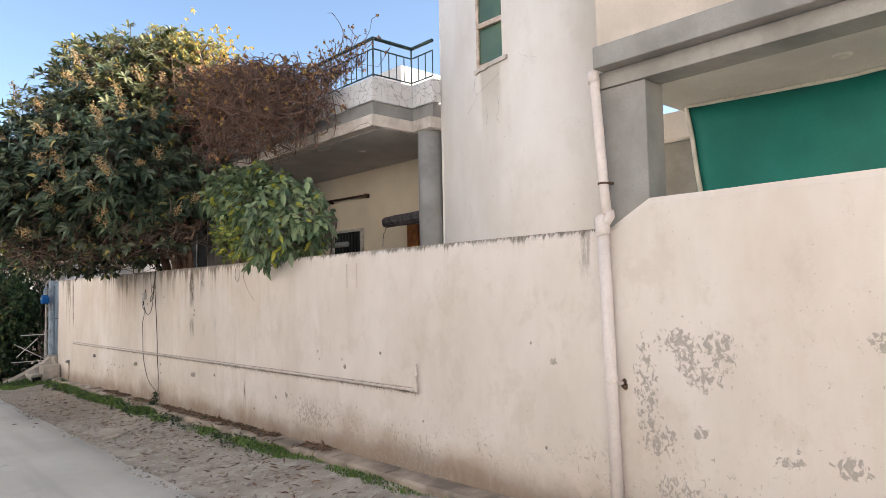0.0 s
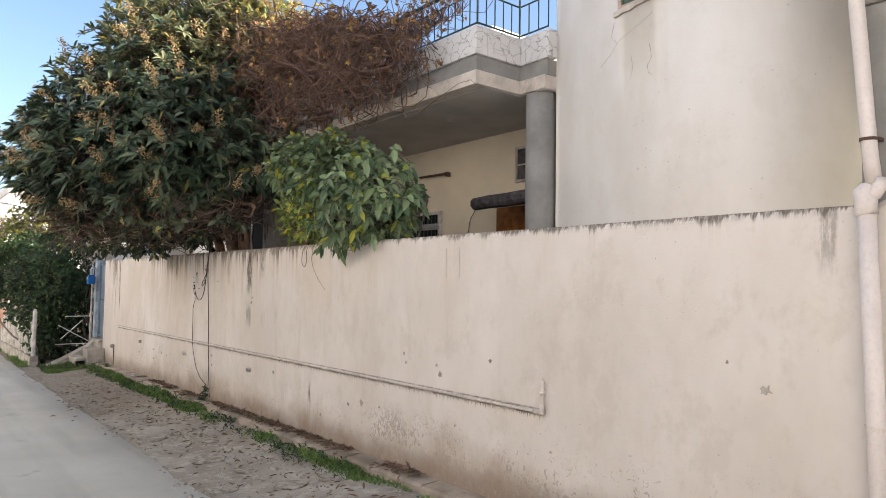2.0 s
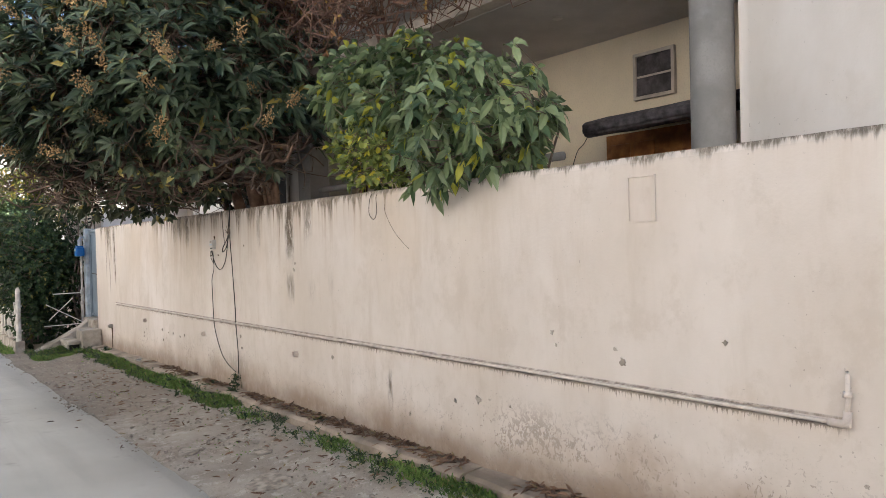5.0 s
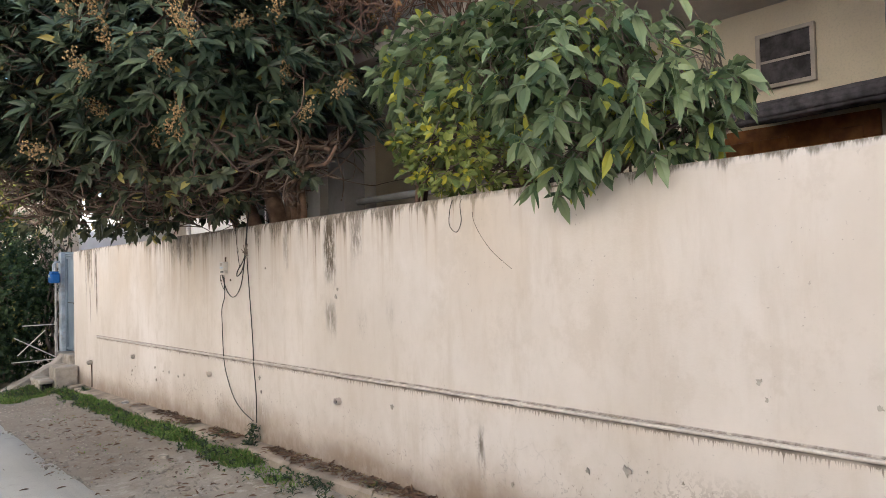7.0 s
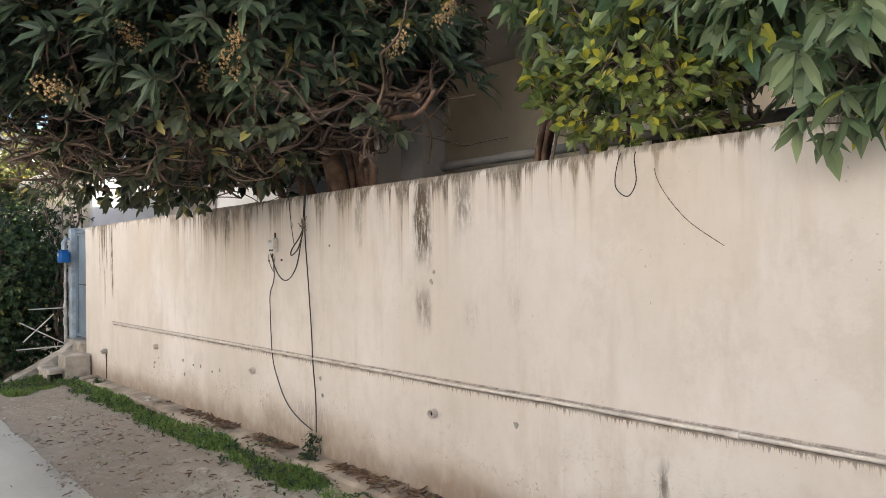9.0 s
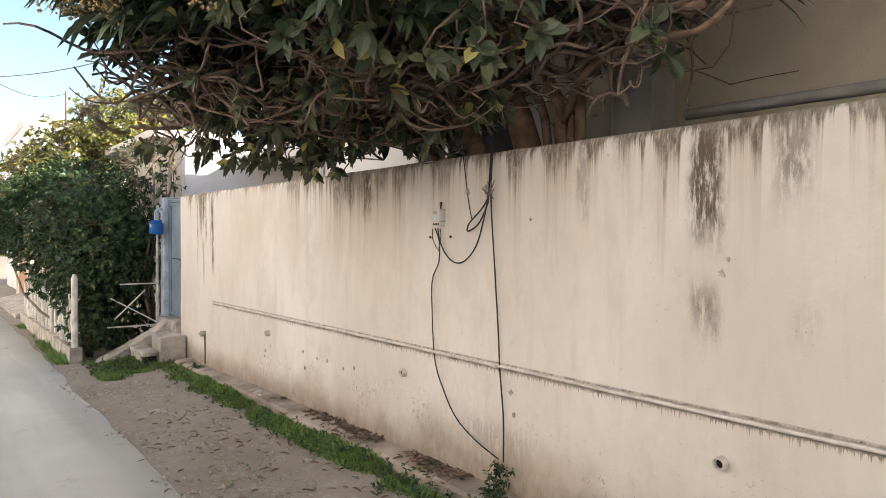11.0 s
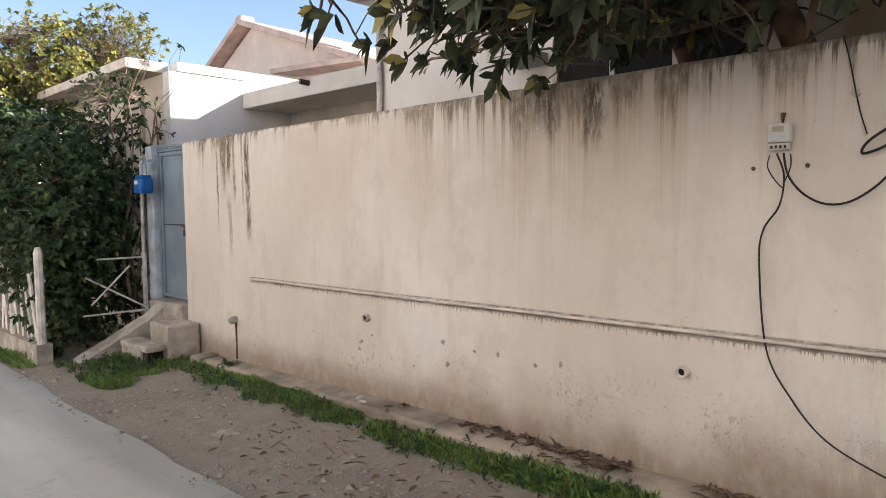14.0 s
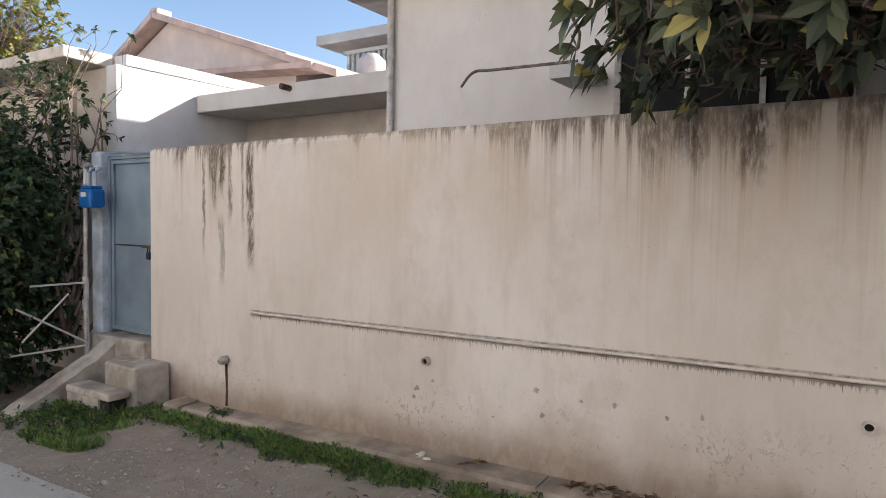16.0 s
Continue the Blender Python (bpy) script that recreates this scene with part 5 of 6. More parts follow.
    leaf_part("withered_foliage", [rosettes(rng, old + rng.normal(0, 0.05, old.shape), rng.normal(0, 1, old.shape), 3, 0.2, droop=0.5)], M_LEAF_OLD, tree, "rust-brown withered leaves")
    # blossom panicles on the lane side
    out = tips @ np.array([-0.75, -0.62, 0.2])
    best = {}
    for i, q in enumerate(tips):
        spot = (round((q[1] - 0.8 * q[0]) / 0.3), round(q[2] / 0.3))
        if 2.7 < q[2] < 5.2 and (spot not in best or out[i] > out[best[spot]]):
            best[spot] = i
    face = list(best.values())
    rng.shuffle(face)
    for i in face[:48]:
        bl = Build()
        p, a = tips[i], axes[i] / np.linalg.norm(axes[i]) + np.array([-0.3, -0.25, 0.1])
        for _ in range(80):
            q = p + a * rng.uniform(0.02, 0.2) + rng.normal(0, 0.032, 3)
            s = rng.uniform(0.007, 0.014)
            bl.add([q + s * np.array(v) for v in ((1, 0, 0), (-1, 0, 0), (0, 1, 0), (0, -1, 0), (0, 0, 1), (0, 0, -1))],
                   [(0, 2, 4), (2, 1, 4), (1, 3, 4), (3, 0, 4), (2, 0, 5), (1, 2, 5), (3, 1, 5), (0, 3, 5)])
        part("blossom", bl, M_FLOWER, tree, "tan woolly blossom panicle")


def bush(name, label, base, lobes, mat, size, slim, rng, stems, leaf_count, droop=0.3, spread=(0.5, 1.3), per=7, floor=2.0, bark=M_TWIG, category="shrub", clear=None):
    """A shrub: stems from its base, twigs, and whorls of leaves through overlapping lobes."""
    t = thing(name, label, category, base)
    b = Build()
    nodes = []
    for _ in range(stems):
        c, r = lobes[rng.integers(len(lobes))]
        g = np.array(c) + rng.normal(0, 0.4, 3) * np.array(r)
        if clear is not None:
            g[0] = max(g[0], base[0] - 0.1)
        line = wander(rng, np.array(base) + rng.normal(0, 0.06, 3) * np.array([1, 1, 0]), g, 9, 0.04)
        b.tube(line, np.linspace(0.028 if stems > 6 else 0.009, 0.008, 9), 6)
        nodes.append(line[3:])
    nodes = np.concatenate(nodes)
    if clear is not None:
        nodes = nodes[nodes[:, 2] > 2.25]
    tips = []
    vol = sum(r[0] * r[1] * r[2] for _, r in lobes)
    for c, r in lobes:
        k = int(leaf_count / per * r[0] * r[1] * r[2] / vol)
        u = rng.normal(size=(k, 3))
        u /= np.linalg.norm(u, axis=1, keepdims=True)
        bump = np.array([[wob(*(q * 2.4 + np.array(c)))] for q in u])
        tips.append(np.array(c) + u * np.array(r) * rng.uniform(0.5, 1.05, (k, 1)) * (1 + 0.2 * bump))
    tips = np.concatenate(tips)
    tips = tips[tips[:, 2] > floor]
    if clear is not None:
        tips = tips[[not clear(p) for p in tips]]
    axes = []
    tw = Build()
    mean = np.mean([c for c, _ in lobes], 0)
    for q in tips:
        i = int(np.argmin(np.linalg.norm(nodes - q, axis=1)))
        if category != "hedge" or rng.uniform() < 0.12:
            tw.tube(wander(rng, nodes[i], q, 5, 0.08), np.linspace(0.007, 0.003, 5), 4, False)
        d = q - mean
        axes.append(d / (np.linalg.norm(d) + 1e-6) + rng.normal(0, 0.3, 3) + np.array([0, 0, 0.3]))
    tagged(part("stem_cluster", b, bark, t, smooth=True), kind="stuff")
    tagged(part("twig_tangle", tw, bark, t), kind="stuff")
    leaf_part("foliage", [rosettes(rng, tips, np.array(axes), per, size, spread, droop, slim, 0.12)], mat, t)
    return t


loquat()
in_wall = lambda p: p[0] < 4.26 and p[2] < 2.2 and p[0] > 3.93
bush("lemon_shrub", "leafy green lemon shrub rising behind the wall", (4.5, 8.2, 0.1),
     [((4.21, 8.08, 2.93), (0.5, 0.95, 0.5)), ((4.16, 7.34, 2.70), (0.45, 0.7, 0.45)), ((4.11, 8.73, 3.12), (0.42, 0.5, 0.4)), ((4.06, 6.87, 2.46), (0.35, 0.4, 0.28)), ((3.81, 7.34, 2.32), (0.25, 0.35, 0.28)),
      ((4.11, 8.27, 3.27), (0.35, 0.5, 0.25)), ((4.06, 6.64, 2.55), (0.25, 0.3, 0.15))],
     M_SHRUB, 0.13, 0.5, np.random.default_rng(5), 9, 5600, 0.5, (0.3, 1.7), 5, 2.0, clear=in_wall)
bush("citrus_shrub", "yellow-green upright citrus shrub behind the wall", (4.45, 8.6, 0.1),
     [((4.06, 8.52, 2.55), (0.32, 0.5, 0.42)), ((4.06, 8.94, 2.70), (0.22, 0.3, 0.25)), ((4.06, 8.11, 2.38), (0.28, 0.3, 0.3))],
     M_CITRUS, 0.085, 0.5, np.random.default_rng(6), 8, 1900, 0.1, (0.3, 1.3), 6, 2.05, clear=in_wall)


def bougainvillea():
    rng = np.random.default_rng(21)
    t = thing("dry_bougainvillea", "brown dried bougainvillea tangle over the balcony", "climber", (4.55, 9.2, 0.1))
    lobes = [((4.3, 8.2, 4.3), (0.45, 1.25, 0.66)), ((4.35, 9.7, 4.5), (0.5, 1.3, 0.85)), ((4.4, 10.8, 4.75), (0.5, 1.0, 0.75)), ((4.35, 7.35, 4.15), (0.35, 0.62, 0.42)), ((4.5, 9.0, 4.75), (0.4, 1.2, 0.4))]
    under = lambda line: line[:, 2].min() > 3.5 and (line[:, 2] < 4.72 + 0.26 * (line[:, 1] - 7.2)).all() and not (line[:, 0].max() > 4.58 and line[:, 2].min() < 4.3)
    trunk = Build()
    for g in ((4.45, 8.5, 4.0), (4.42, 8.9, 4.2), (4.45, 9.3, 4.3)):
        way = [np.array(p) + rng.normal(0, 0.03, 3) for p in ((4.55, 9.6, 0.0), (4.5, 9.39, 2.3), (4.5, 9.1, 2.52), (4.47, 8.93, 2.8), (4.45, 8.8, 3.4), g)]
        trunk.tube(curve_through(way, 5), np.linspace(0.026, 0.012, 26), 6)
    tagged(part("stem_cluster", trunk, M_VINE, t, smooth=True), kind="stuff")
    tw = Build()
    tips = []
    for c, r in lobes:
        for _ in range(int(520 * r[1])):
            u = rng.normal(size=3)
            u /= np.linalg.norm(u)
            p = np.array(c) + u * np.array(r) * rng.uniform(0.35, 1.0)
            d = rng.normal(size=3) * np.array([0.6, 1, 0.8])
            q = p + d / np.linalg.norm(d) * rng.uniform(0.3, 1.0)
            line = wander(rng, p, q, 8, 0.13, rng.uniform(-0.25, 0.2))
            if under(line):
                tw.tube(line, np.linspace(1.0, 0.5, 8) * rng.choice([0.005, 0.007, 0.011]), 4, False)
                if rng.uniform() < 0.8:
                    tips.append(line[rng.integers(1, 7)])
    for _ in range(420):
        c, r = lobes[rng.integers(len(lobes))]
        u = rng.normal(size=3)
        u /= np.linalg.norm(u)
        p = np.array(c) + u * np.array(r) * rng.uniform(0.7, 0.95)
        q = p + (u * np.array([0.6, 1, 0.8]) + rng.normal(0, 0.35, 3)) * rng.uniform(0.2, 0.6)
        line = wander(rng, p, q, 6, 0.12, rng.uniform(-0.1, 0.3))
        if under(line):
            tw.tube(line, np.linspace(0.007, 0.003, 6), 3, False)
            tips.append(line[4])
    tagged(part("twig_tangle", tw, M_VINE, t, "tangle of dry brown twigs"), kind="stuff")
    tips = np.array(tips)
    top = tips[rng.uniform(size=len(tips)) < np.clip((tips[:, 2] - 3.9) / 0.7, 0.1, 1.0)]
    leaf_part("foliage", [rosettes(rng, top, rng.normal(0, 1, top.shape), 7, 0.06, slim=0.6)], M_DRYLEAF, t, "curled russet leaves")
    # patch of gold-coloured leaves standing for sun on the treetop
    gold = np.array([4.35, 11.2, 5.45]) + rng.normal(0, 0.4, (1100, 3)) * np.array([0.7, 1.6, 0.7])
    gold = gold[gold[:, 2] > 4.95]
    leaf_part("yellow_foliage", [rosettes(rng, gold, rng.normal(0, 1, gold.shape), 5, 0.075, slim=0.45)], M_GOLD, t, "yellow leaves at the top, coloured as if sunlit")
    # a sprig on the railing
    sp = Build()
    ends = []
    for _ in range(150):
        p = np.array([4.66, rng.uniform(6.45, 7.5), 4.5])
        q = p + np.array([rng.uniform(-0.2, 0.1), rng.normal(0, 0.25), rng.uniform(-0.1, 0.45)])
        sp.tube(wander(rng, p, q, 5, 0.1), 0.0035, 3, False)
        ends.append(q)
    sp.tube(curve_through([(4.6, 6.9, 4.7), (4.6, 6.75, 4.95), (4.6, 6.95, 5.25), (4.6, 7.1, 5.33)], 4), 0.004, 4)
    part("sprig_tangle", sp, M_VINE, t)
    ends = np.array(ends)
    leaf_part("sprig_foliage", [rosettes(rng, ends, rng.normal(0, 1, ends.shape), 6, 0.035, slim=0.6)], M_DRYLEAF, t)


bougainvillea()

# ---- neighbour's plot: hedge, fence, house ----
rngh = np.random.default_rng(8)
bush("hedge", "dense dark green overgrown hedge behind a fence", (3.3, 21.0, -0.4),
     [((3.1, 20.9, 1.5), (1.0, 1.5, 1.15)), ((2.7, 23.2, 1.9), (0.95, 1.6, 0.9)), ((3.2, 19.95, 1.25), (0.65, 0.5, 1.2)), ((3.45, 19.9, 0.5), (0.35, 0.45, 0.8)), ((2.4, 25.2, 2.0), (0.9, 1.6, 0.7)),
      ((3.75, 20.2, 1.9), (0.55, 0.6, 0.8)), ((3.7, 20.1, 0.9), (0.5, 0.5, 0.9)), ((2.98, 19.72, 0.4), (0.38, 0.36, 0.75)), ((3.4, 19.85, 1.5), (0.6, 0.4, 0.8)), ((3.3, 22, 2.5), (0.9, 1.4, 0.5)), ((3.55, 20.15, 0.35), (0.7, 0.4, 0.8)), ((3.0, 20.0, 0.9), (0.55, 0.5, 0.8))],
     M_HEDGE, 0.085, 0.5, rngh, 16, 62000, 0.25, (0.4, 1.4), 9, -0.35, category="hedge")
bush("leaning_creeper", "thin trailing creeper over the neighbour's wall", (4.0, 19.9, 0.2),
     [((4.05, 19.95, 2.35), (0.2, 0.25, 0.35)), ((4.1, 20.0, 2.75), (0.15, 0.3, 0.35)), ((3.9, 20.2, 3.0), (0.3, 0.4, 0.3)), ((4.15, 19.62, 2.5), (0.25, 0.12, 0.4)), ((3.6, 19.8, 2.7), (0.4, 0.3, 0.5)), ((4.3, 19.6, 3.5), (0.35, 0.15, 0.12))], M_HEDGE, 0.08, 0.5, rngh, 9, 800, 0.3, (0.4, 1.4), 5, 1.5, category="climber")
bush("far_tree", "sunlit yellow-green tree behind the hedge", (4.0, 24.5, -0.5),
     [((4.2, 24.3, 3.9), (0.9, 1.2, 0.9)), ((3.5, 24.6, 3.3), (1.0, 1.2, 0.8)), ((5.0, 24.3, 3.6), (1.0, 1.2, 0.7)), ((2.9, 24.6, 2.9), (0.8, 1.2, 0.6)), ((5.3, 24.3, 4.4), (0.9, 1.2, 0.7))], M_FARLEAF, 0.11, 0.42, rngh, 10, 18000, 0.3, (0.4, 1.4), 8, 1.5, category="tree")

fence = thing("picket_fence", "crooked whitewashed picket fence by the lane", "fence", (2.76, 22.5, -0.4))
fr = random.Random(4)
fence_z = lambda y: slope(y) + 0.24
y = 19.4
n = 0
while y < 26.2:
    z = fence_z(y)
    if n % 6 == 0:
        part("post", Build().tube([(2.75, y, z - 0.35), (2.75, y, z + 1.02)], 0.045, 8).tube([(2.75, y, z + 1.02), (2.75, y, z + 1.10)], [0.05, 0.025], 8), M_FENCE, fence)
    else:
        m = pose(2.76, y, z, fr.uniform(-9, 9), fr.uniform(-4, 4), 0)
        part("picket", Build().box(-0.011, 0.011, -0.05, 0.05, 0.02, fr.uniform(0.68, 0.98), m), M_FENCE, fence)
    y += 0.19
    n += 1
for h in (0.22, 0.72):
    part("rail", Build().tube([(2.80, 19.4, fence_z(19.4) + h), (2.80, 26.2, fence_z(26.2) + h)], 0.02, 6), M_FENCE, fence)
part("plinth", Build().prism([(2.68, 19.35), (2.84, 19.35), (2.84, 26.3), (2.68, 26.3)], -1.2, lambda x, y: slope(y) + 0.25), M_CONC, fence, "low mossy fence plinth")
wicket = thing("wicket_gate", "rusty white cross-braced wicket gate", "gate", (3.6, 19.48, -0.1))
za, zb = 0.14, 0.80
for name, p, q in (("top_rail", (3.38, zb), (3.95, zb)), ("bottom_rail", (3.2, za), (3.96, za)), ("brace", (3.25, za + 0.45), (3.95, za + 0.02)), ("brace", (3.3, za + 0.12), (3.75, zb - 0.1)), ("stile", (3.95, za - 0.1), (3.95, zb))):
    part(name, Build().tube([(p[0], 19.46, p[1]), (q[0], 19.46, q[1])], 0.011, 6), M_SOFFIT, wicket)

nb = thing("neighbour_house", "beige and white neighbouring house with flat roof", "house", (6.0, 22.0, 0.0))
part("side_wall", Build().box(4.45, 9.0, 19.75, 19.95, -0.8, 3.20), M_NEIGH, nb, "white side wall, its top in the sun", bevel=0.01)
fw = part("front_wall", Build().box(4.45, 4.65, 19.95, 24.0, -0.8, 3.18), M_BEIGE, nb, "beige front wall")
part("body", Build().box(4.65, 9.0, 19.95, 24.0, 3.05, 3.18), M_BEIGE, nb)
part("roof_slab", Build().add([(4.0, 20.0, 3.22), (4.55, 19.98, 3.19), (4.55, 24.2, 3.19), (4.0, 24.2, 3.22), (4.0, 20.0, 3.35), (4.55, 19.98, 3.345), (4.55, 24.2, 3.345), (4.0, 24.2, 3.35)],
     [(0, 3, 2, 1), (4, 5, 6, 7), (0, 1, 5, 4), (1, 2, 6, 5), (2, 3, 7, 6), (3, 0, 4, 7)]), M_BAND, nb, "overhanging roof edge", bevel=0.015)
part("coping", Build().box(4.56, 7.2, 19.73, 19.97, 3.20, 3.33), M_NEIGH, nb, "sunlit white coping", bevel=0.015)
nw = part("window", Build().box(4.43, 4.447, 20.62, 21.1, 2.35, 2.92), M_BLACK, nb, "shuttered window")
part("frame", Build().box(4.40, 4.448, 20.56, 20.62, 2.3, 2.98).box(4.40, 4.448, 21.1, 21.16, 2.3, 2.98).box(4.40, 4.448, 20.62, 21.1, 2.92, 2.98), M_BEIGE, nw)
for i in range(6):
    part("louvre", Build().box(4.41, 4.43, 20.62, 21.1, 2.38 + 0.09 * i, 2.43 + 0.09 * i), M_BEIGE, nw)
annex = thing("porch_annex", "low grey-edged slab roof between the houses", "porch", (6.0, 18.0, 0.0))
part("roof_slab", Build().box(5.5, 9.0, 16.66, 19.74, 2.80, 3.02), M_SOFFIT, annex, "grey concrete roof edge", bevel=0.012)
part("wall", Build().box(6.3, 6.5, 16.62, 19.75, -0.6, 2.80), M_BEIGE, annex)
part("spout", Build().tube([(5.55, 18.1, 2.95), (5.38, 18.13, 2.965)], 0.035, 10), M_RUST, annex, "rusty roof spout")
gable = thing("gabled_house", "pink-beige house with a tiled gable roof", "house", (10.0, 24.0, 0.0))
rz = lambda y: 5.50 - (25.0 - y) * 0.335 if y < 25 else 5.50 - (y - 25.0) * 0.5
b = Build().add([(x, y, z) for x in (8.75, 15.0) for y, z in ((21.3, -1), (27.0, -1), (27.0, rz(27.0)), (25.0, 5.5), (21.3, rz(21.3)))],
                [(0, 4, 3, 2, 1), (5, 6, 7, 8, 9), (0, 5, 9, 4), (1, 2, 7, 6)])
part("wall", b, M_PINK, gable, "pink-beige gable wall")


def sheet(x0, x1, y0, z0, y1, z1, thick):
    """A sloping slab between two level edges."""
    return Build().add([(x0, y0, z0), (x1, y0, z0), (x1, y1, z1), (x0, y1, z1), (x0, y0, z0 + thick), (x1, y0, z0 + thick), (x1, y1, z1 + thick), (x0, y1, z1 + thick)],
                       [(0, 3, 2, 1), (4, 5, 6, 7), (0, 1, 5, 4), (1, 2, 6, 5), (2, 3, 7, 6), (3, 0, 4, 7)])


part("roof", sheet(8.4, 15.3, 21.2, rz(21.2), 25.05, 5.52, 0.14), M_ROOF, gable, "tiled roof slope", bevel=0.02)
part("roof", sheet(8.4, 15.3, 25.06, 5.52, 27.3, rz(27.3), 0.14), M_ROOF, gable, "tiled roof slope", bevel=0.02)
part("ridge_block", Build().box(8.42, 8.78, 24.9, 25.16, 5.56, 5.72), M_ROOF, gable, bevel=0.03)
part("soffit_ledge", sheet(8.2, 8.75, 20.4, 3.98, 23.4, 4.16, 0.10), M_ROOF, gable, "tiled ledge below the gable")
part("eave_roof", sheet(8.25, 15.0, 19.9, 3.78, 21.5, 4.30, 0.13), M_ROOF, gable, "lower tiled eave", bevel=0.02)
part("lower_wall", Build().box(8.8, 14.0, 20.2, 21.3, -1, 3.8), M_BEIGE, gable)
rear = thing("rear_house", "far white house with a slatted balcony", "house", (17.0, 25.0, 0.0))
part("wall", Build().box(16.6, 22, 18, 26.87, -1, 6.86), M_NEIGH, rear)
part("roof", Build().box(15.6, 22.4, 17.5, 27.37, 6.86, 7.16), M_SOFFIT, rear, "grey flat roof edge", bevel=0.02)
for i in range(26):
    part("baluster", Build().box(15.95, 16.05, 26.30 - 0.2 * i, 26.39 - 0.2 * i, 5.59, 6.54), M_FENCE, rear)
part("balcony_rail", Build().box(15.9, 16.1, 18.0, 26.50, 6.54, 6.65), M_SOFFIT, rear)
part("balcony_floor", Build().box(15.9, 16.6, 18.0, 26.50, 5.39, 5.59), M_SOFFIT, rear)
tank = solid("roof_tank", Build().tube([(11.0, 21.4, 3.9), (11.0, 21.4, 4.75), (11.0, 21.4, 4.9)], [0.3, 0.3, 0.15], 18), M_PLASTIC, "round white roof water tank", "tank", smooth=True)
far = thing("far_house", "tall pale house at the lane's far end", "house", (5.5, 42, -1))
part("wall", Build().box(3.9, 9.0, 38.0, 46, -1.5, 5.6), M_NEIGH, far, bevel=0.02)
part("parapet", Build().box(3.85, 9.05, 37.95, 38.15, 5.6, 5.95).box(3.85, 4.05, 38.15, 46, 5.6, 5.95), M_BAND, far)
part("ledge", Build().box(3.55, 3.9, 38.0, 46, 4.4, 4.55), M_BAND, far)
part("ledge", Build().box(3.65, 3.9, 38.0, 46, 3.4, 3.5), M_BAND, far)
part("ledge", Build().box(4.1, 9.0, 37.6, 38.0, 3.2, 3.35), M_BAND, far)
part("aerial", Build().tube([(5.3, 38.1, 5.9), (5.3, 38.1, 7.1)], 0.03, 6), M_RUST, far)
fw2 = part("window", Build().box(5.0, 6.2, 37.96, 37.995, 1.2, 2.6), M_BLACK, far, "dark window")
row2 = thing("lane_house", "row of pale plastered walls along the lane", "wall", (3.8, 32, -1))
part("front", Build().box(3.6, 3.9, 27.0, 38.0, -1.5, 1.9), M_BEIGE, row2, bevel=0.02)
part("gate_panel", Build().box(3.56, 3.6, 33.5, 36.5, -0.9, 1.5), M_WOOD, row2, "ochre painted gate")
part("ramp", Build().prism([(2.7, 27.5), (3.6, 27.5), (3.6, 34), (2.7, 34)], -1.5, lambda x, y: slope(y) + 0.1 + (x - 2.7) * 0.25), M_CONC, row2, "cement ramp")
end_wall = thing("lane_end", "pale building closing the lane", "building", (0, 62, -1))
part("wall", Build().box(-14, 3.4, 60, 66, -2, 4.2), M_NEIGH, end_wall)
part("parapet", Build().box(-14, 3.45, 59.9, 60.1, 4.2, 4.6), M_BAND, end_wall)
for i in range(4):
    part("window", Build().box(-9 + 3 * i, -7.6 + 3 * i, 59.96, 59.995, 0.6, 2.2), M_BLACK, end_wall, "dark window")
pole = thing("street_pole", "slim concrete street pole", "pole", (2.35, 33.5, -0.8))
part("shaft", Build().tube([(2.35, 33.5, -1.0), (2.35, 33.5, 6.8)], [0.13, 0.09], 10), M_CONC, pole, smooth=True)
part("crossarm", Build().box(2.0, 2.7, 33.47, 33.53, 6.3, 6.36), M_DARK, pole)
for a, c, sag in (((2.2, 33.5, 6.35), (5.9, 14.5, 5.2), 0.5), ((2.6, 33.5, 6.35), (5.3, 38.1, 7.0), 0.3)):
    pts = [(a[0] + (c[0] - a[0]) * t / 12, a[1] + (c[1] - a[1]) * t / 12, a[2] + (c[2] - a[2]) * t / 12 - sag * math.sin(t / 12 * math.pi)) for t in range(13)]
    solid("overhead_wire", Build().tube(pts, 0.012, 5), M_CABLE, "sagging black overhead wire", "wire", group="overhead wires")

# ---- verge: grass, weeds, litter ----
rg = np.random.default_rng(14)


def grass(n, y0, y1, x0, x1, hmin, hmax, thin=0.0, amp=1.0):
    y = rg.uniform(y0, y1, n)
    x = rg.uniform(x0, x1, n)
    u, w = np.abs(2 * (x - x0) / (x1 - x0) - 1), np.minimum(y - y0, y1 - y)
    patch = np.array([amp * (1.15 * wob(a * 1.7, c * 1.1, 7.0) + 0.6 * wob(a * 5, c * 4, 2.0)) for a, c in zip(x, y)])
    patch += 0.35 - 0.75 * u ** 2 - 0.6 * np.clip(1 - w / 0.5, 0, 1) + rg.normal(0, 0.12, n)
    ok = patch > thin
    lush = np.clip(patch[ok] - thin, 0.1, 1.0)
    x, y = x[ok], y[ok]
    P = np.stack([x, y, np.array([ground_height(a, c) for a, c in zip(x, y)]) - 0.01], 1)
    D = np.stack([rg.normal(-0.12, 0.4, len(x)), rg.normal(0, 0.4, len(x)), np.ones(len(x))], 1)
    L = rg.uniform(hmin, hmax, len(x)) * (0.55 + 0.75 * lush)
    return leaves(P, D, rg.normal(0, 1, P.shape) * np.array([1, 1, 0.1]), L, rg.uniform(0.007, 0.017, len(x)), 0.1, 0.25)


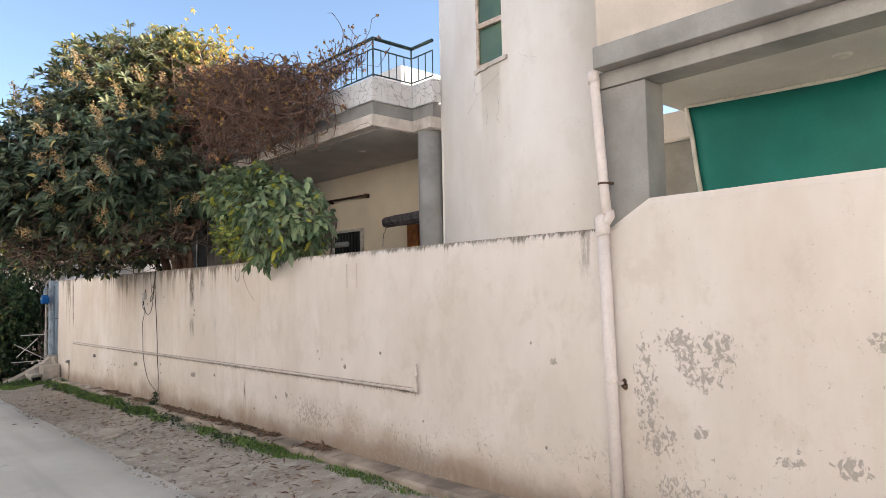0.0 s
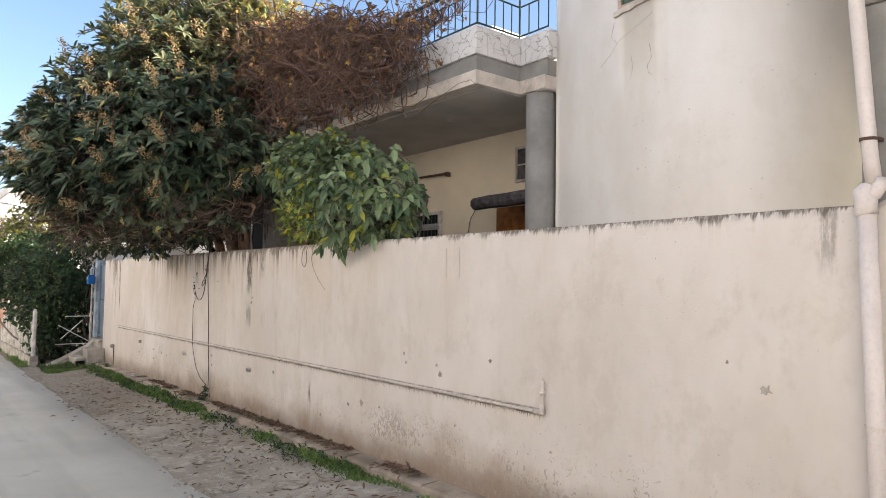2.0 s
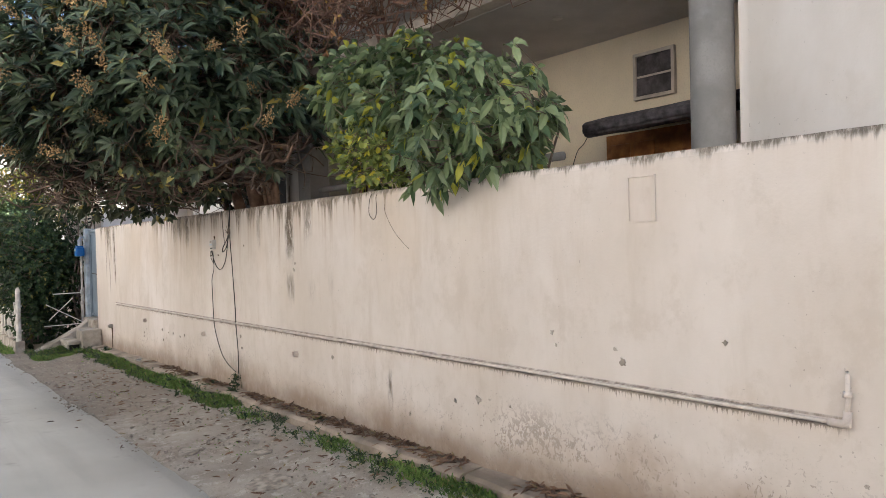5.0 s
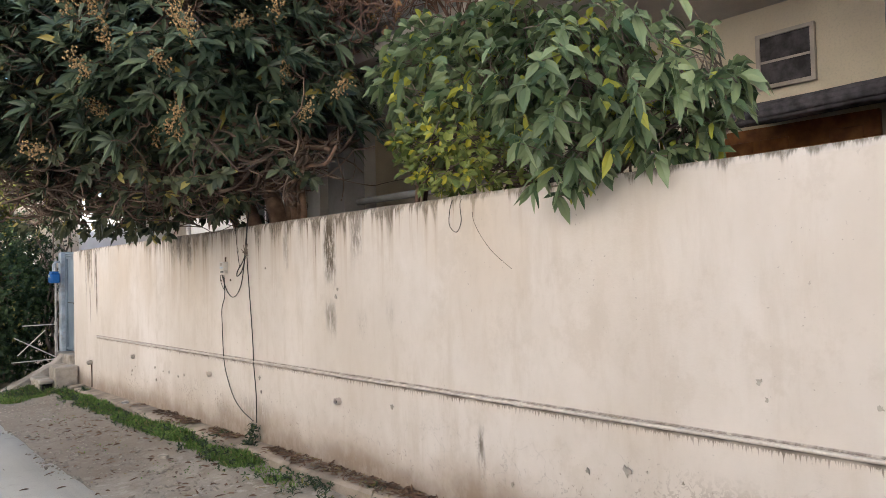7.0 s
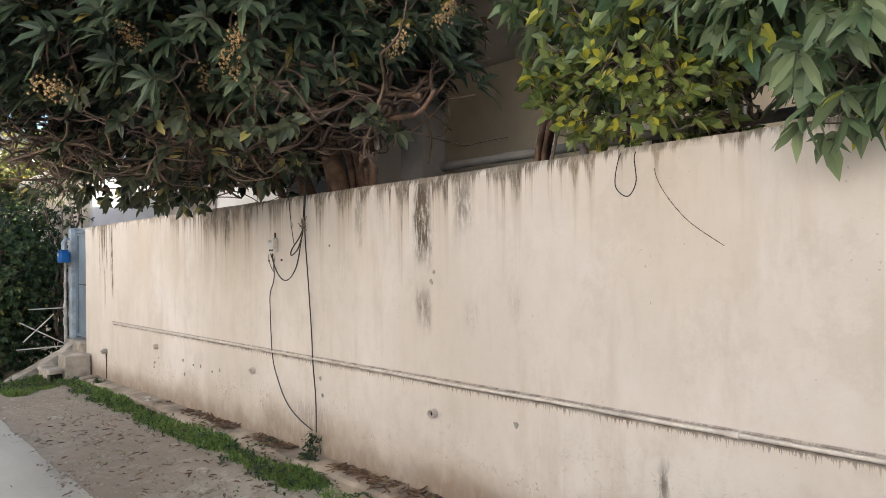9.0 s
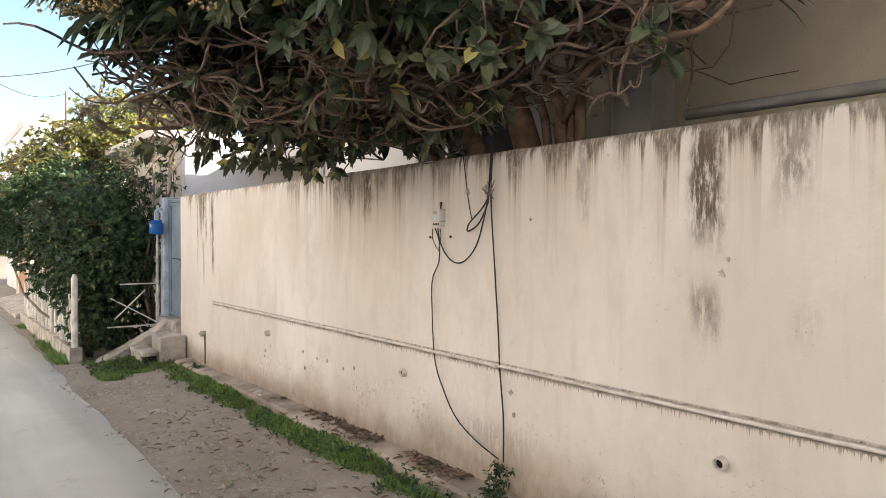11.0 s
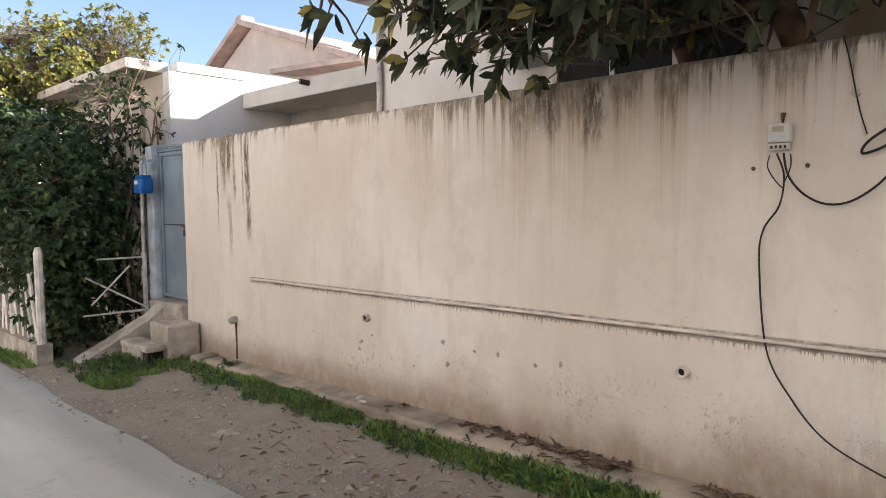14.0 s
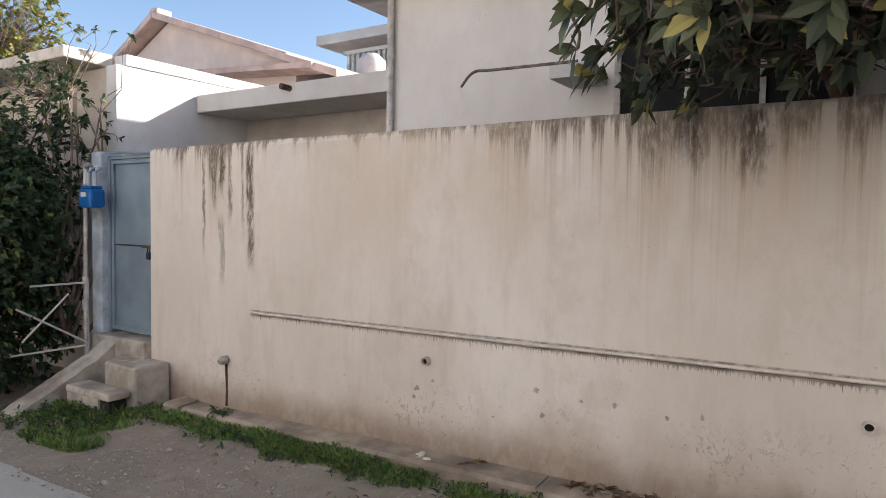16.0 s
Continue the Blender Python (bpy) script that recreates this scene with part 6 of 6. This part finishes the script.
sets = [grass(26000, 10.5, 18.6, 3.5, 3.86, 0.04, 0.13, -0.1, 0.9), grass(9000, 6.5, 11.5, 3.52, 3.86, 0.03, 0.12, 0.15), grass(7000, 16.0, 19.0, 3.15, 3.7, 0.04, 0.14, 0.35), grass(5000, 3.5, 8.0, 3.56, 3.86, 0.03, 0.10, 0.35),
        grass(14000, 17.5, 19.2, 2.8, 3.75, 0.05, 0.18, -0.3), grass(4000, 19.2, 26, 2.5, 2.72, 0.05, 0.22, 0.0), grass(2000, 6, 17, 2.6, 3.5, 0.02, 0.05, 0.5)]
leaf_part("grass", sets, M_GRASS, None, "ragged strip of green grass along the kerb", "stuff")
bpy.data.objects["grass"]["category"] = "grass"
wd = []
n = 520
py = np.concatenate([rg.uniform(6.8, 19.3, 380), rg.uniform(18.0, 19.3, 140)])
px = np.concatenate([rg.uniform(3.42, 3.76, 380), rg.uniform(2.75, 3.4, 140)])
pz = np.array([ground_height(a, c) for a, c in zip(px, py)]) + rg.uniform(0.02, 0.10, n)
wd.append(rosettes(rg, np.stack([px, py, pz], 1), np.tile([[-0.15, 0, 1.0]], (n, 1)) + rg.normal(0, 0.2, (n, 3)), 7, 0.06, (0.4, 1.4), 0.35, 0.3))
for yy in (17.25, 9.3, 11.38, 11.42, 12.05):
    t = np.array([[3.88, yy, slope(yy) + 0.13]] * 14) + rg.normal(0, 0.035, (14, 3)) * np.array([1, 1.6, 0.3])
    wd.append(rosettes(rg, t, np.tile([[-0.2, 0, 1.0]], (14, 1)), 7, 0.075, (0.5, 1.4), 0.3, 0.35))
t = np.array([[3.93, 11.40, 0.06]] * 30) + rg.normal(0, 1, (30, 3)) * np.array([0.02, 0.04, 0.05])
wd.append(rosettes(rg, t, rg.normal(0, 1, t.shape) + np.array([-1.0, 0, 0.3]), 5, 0.045, (0.4, 1.5), 0.3, 0.4))
leaf_part("weeds", wd, M_HEDGE, None, "small weeds rooted in the strip", "stuff")
bpy.data.objects["weeds"]["category"] = "weeds"
n = 900
y = np.concatenate([rg.uniform(4.5, 14.8, 2000), rg.uniform(4, 15.5, 450)])
x = np.concatenate([3.985 - np.abs(rg.normal(0, 0.075, 2000)), 3.5 - np.abs(rg.normal(0, 0.5, 450))])
dense = np.array([wob(0.3, c * 1.3, 4.0) for c in y]) > -0.12
dense[2000:] = True
x, y = x[dense], y[dense]
z = np.array([slope(b_) + 0.137 if a > 3.74 else ground_height(a, b_) + (0.032 if a < road_edge(b_) else 0.006) for a, b_ in zip(x, y)]) + rg.uniform(0, 0.015, len(x))
D = np.stack([rg.normal(size=len(x)), rg.normal(size=len(x)), rg.normal(0, 0.12, len(x))], 1)
leaf_part("fallen_leaves", [leaves(np.stack([x, y, z], 1), D, np.tile([[0, 0, 1.0]], (len(x), 1)) + rg.normal(0, 0.3, (len(x), 3)), rg.uniform(0.04, 0.11, len(x)), rg.uniform(0.012, 0.028, len(x)), 0.35, 0.0)],
          M_LEAF_OLD, None, "dry brown leaves littering the strip", "stuff")
bpy.data.objects["fallen_leaves"]["category"] = "leaves"
b = Build()
for _ in range(4200):
    yy = rg.uniform(3, 19)
    xx = rg.uniform(2.3, 3.55)
    if wob(xx * 1.2, yy * 1.2, 5.0) < -0.05:
        continue
    s = rg.uniform(0.006, 0.02) * (2.0 if rg.uniform() < 0.06 else 1)
    q = np.array([xx, yy, ground_height(xx, yy) + s * 0.2 + (0.028 if xx < road_edge(yy) else 0)])
    b.add([q + s * rg.uniform(0.6, 1.2) * np.array(v) for v in ((1, 0, 0), (-1, 0, 0), (0, 1, 0), (0, -1, 0), (0, 0, 0.7), (0, 0, -0.6))],
          [(0, 2, 4), (2, 1, 4), (1, 3, 4), (3, 0, 4), (2, 0, 5), (1, 2, 5), (3, 1, 5), (0, 3, 5)])
solid("pebbles", b, M_STONE, "loose grit and pebbles on the verge", "gravel", kind="stuff")
fr = random.Random(9)
for xx, yy, s in ((2.9, 8.3, 0.2), (3.05, 7.7, 0.13), (2.75, 9.6, 0.12), (3.2, 9.1, 0.1), (2.95, 15.6, 0.12), (3.1, 11.6, 0.06), (2.7, 7.2, 0.09), (3.3, 12.1, 0.07), (3.4, 13.0, 0.05), (2.85, 6.4, 0.14), (3.15, 6.9, 0.16)):
    nn = 7
    pts = [(xx + s * fr.uniform(0.6, 1.1) * math.cos(i * math.tau / nn), yy + s * fr.uniform(0.6, 1.3) * math.sin(i * math.tau / nn)) for i in range(nn)]
    zb = ground_height(xx, yy)
    solid("stone_slab", Build().prism(pts, zb - 0.03, lambda x, y, zb=zb: zb + 0.018 + 0.02 * (x - xx)), M_STONE, "flat broken stone bedded in the dirt", "stone", group="stones in the verge", bevel=0.006)
solid("rag", Build().tube(wander(rg, np.array([3.85, 15.05, slope(15) + 0.14]), np.array([3.87, 15.19, slope(15) + 0.14]), 8, 0.14), [0.008, 0.022, 0.014, 0.026, 0.015, 0.022, 0.012, 0.006], 7), M_PLASTIC, "crumpled white scrap on the strip", "litter")
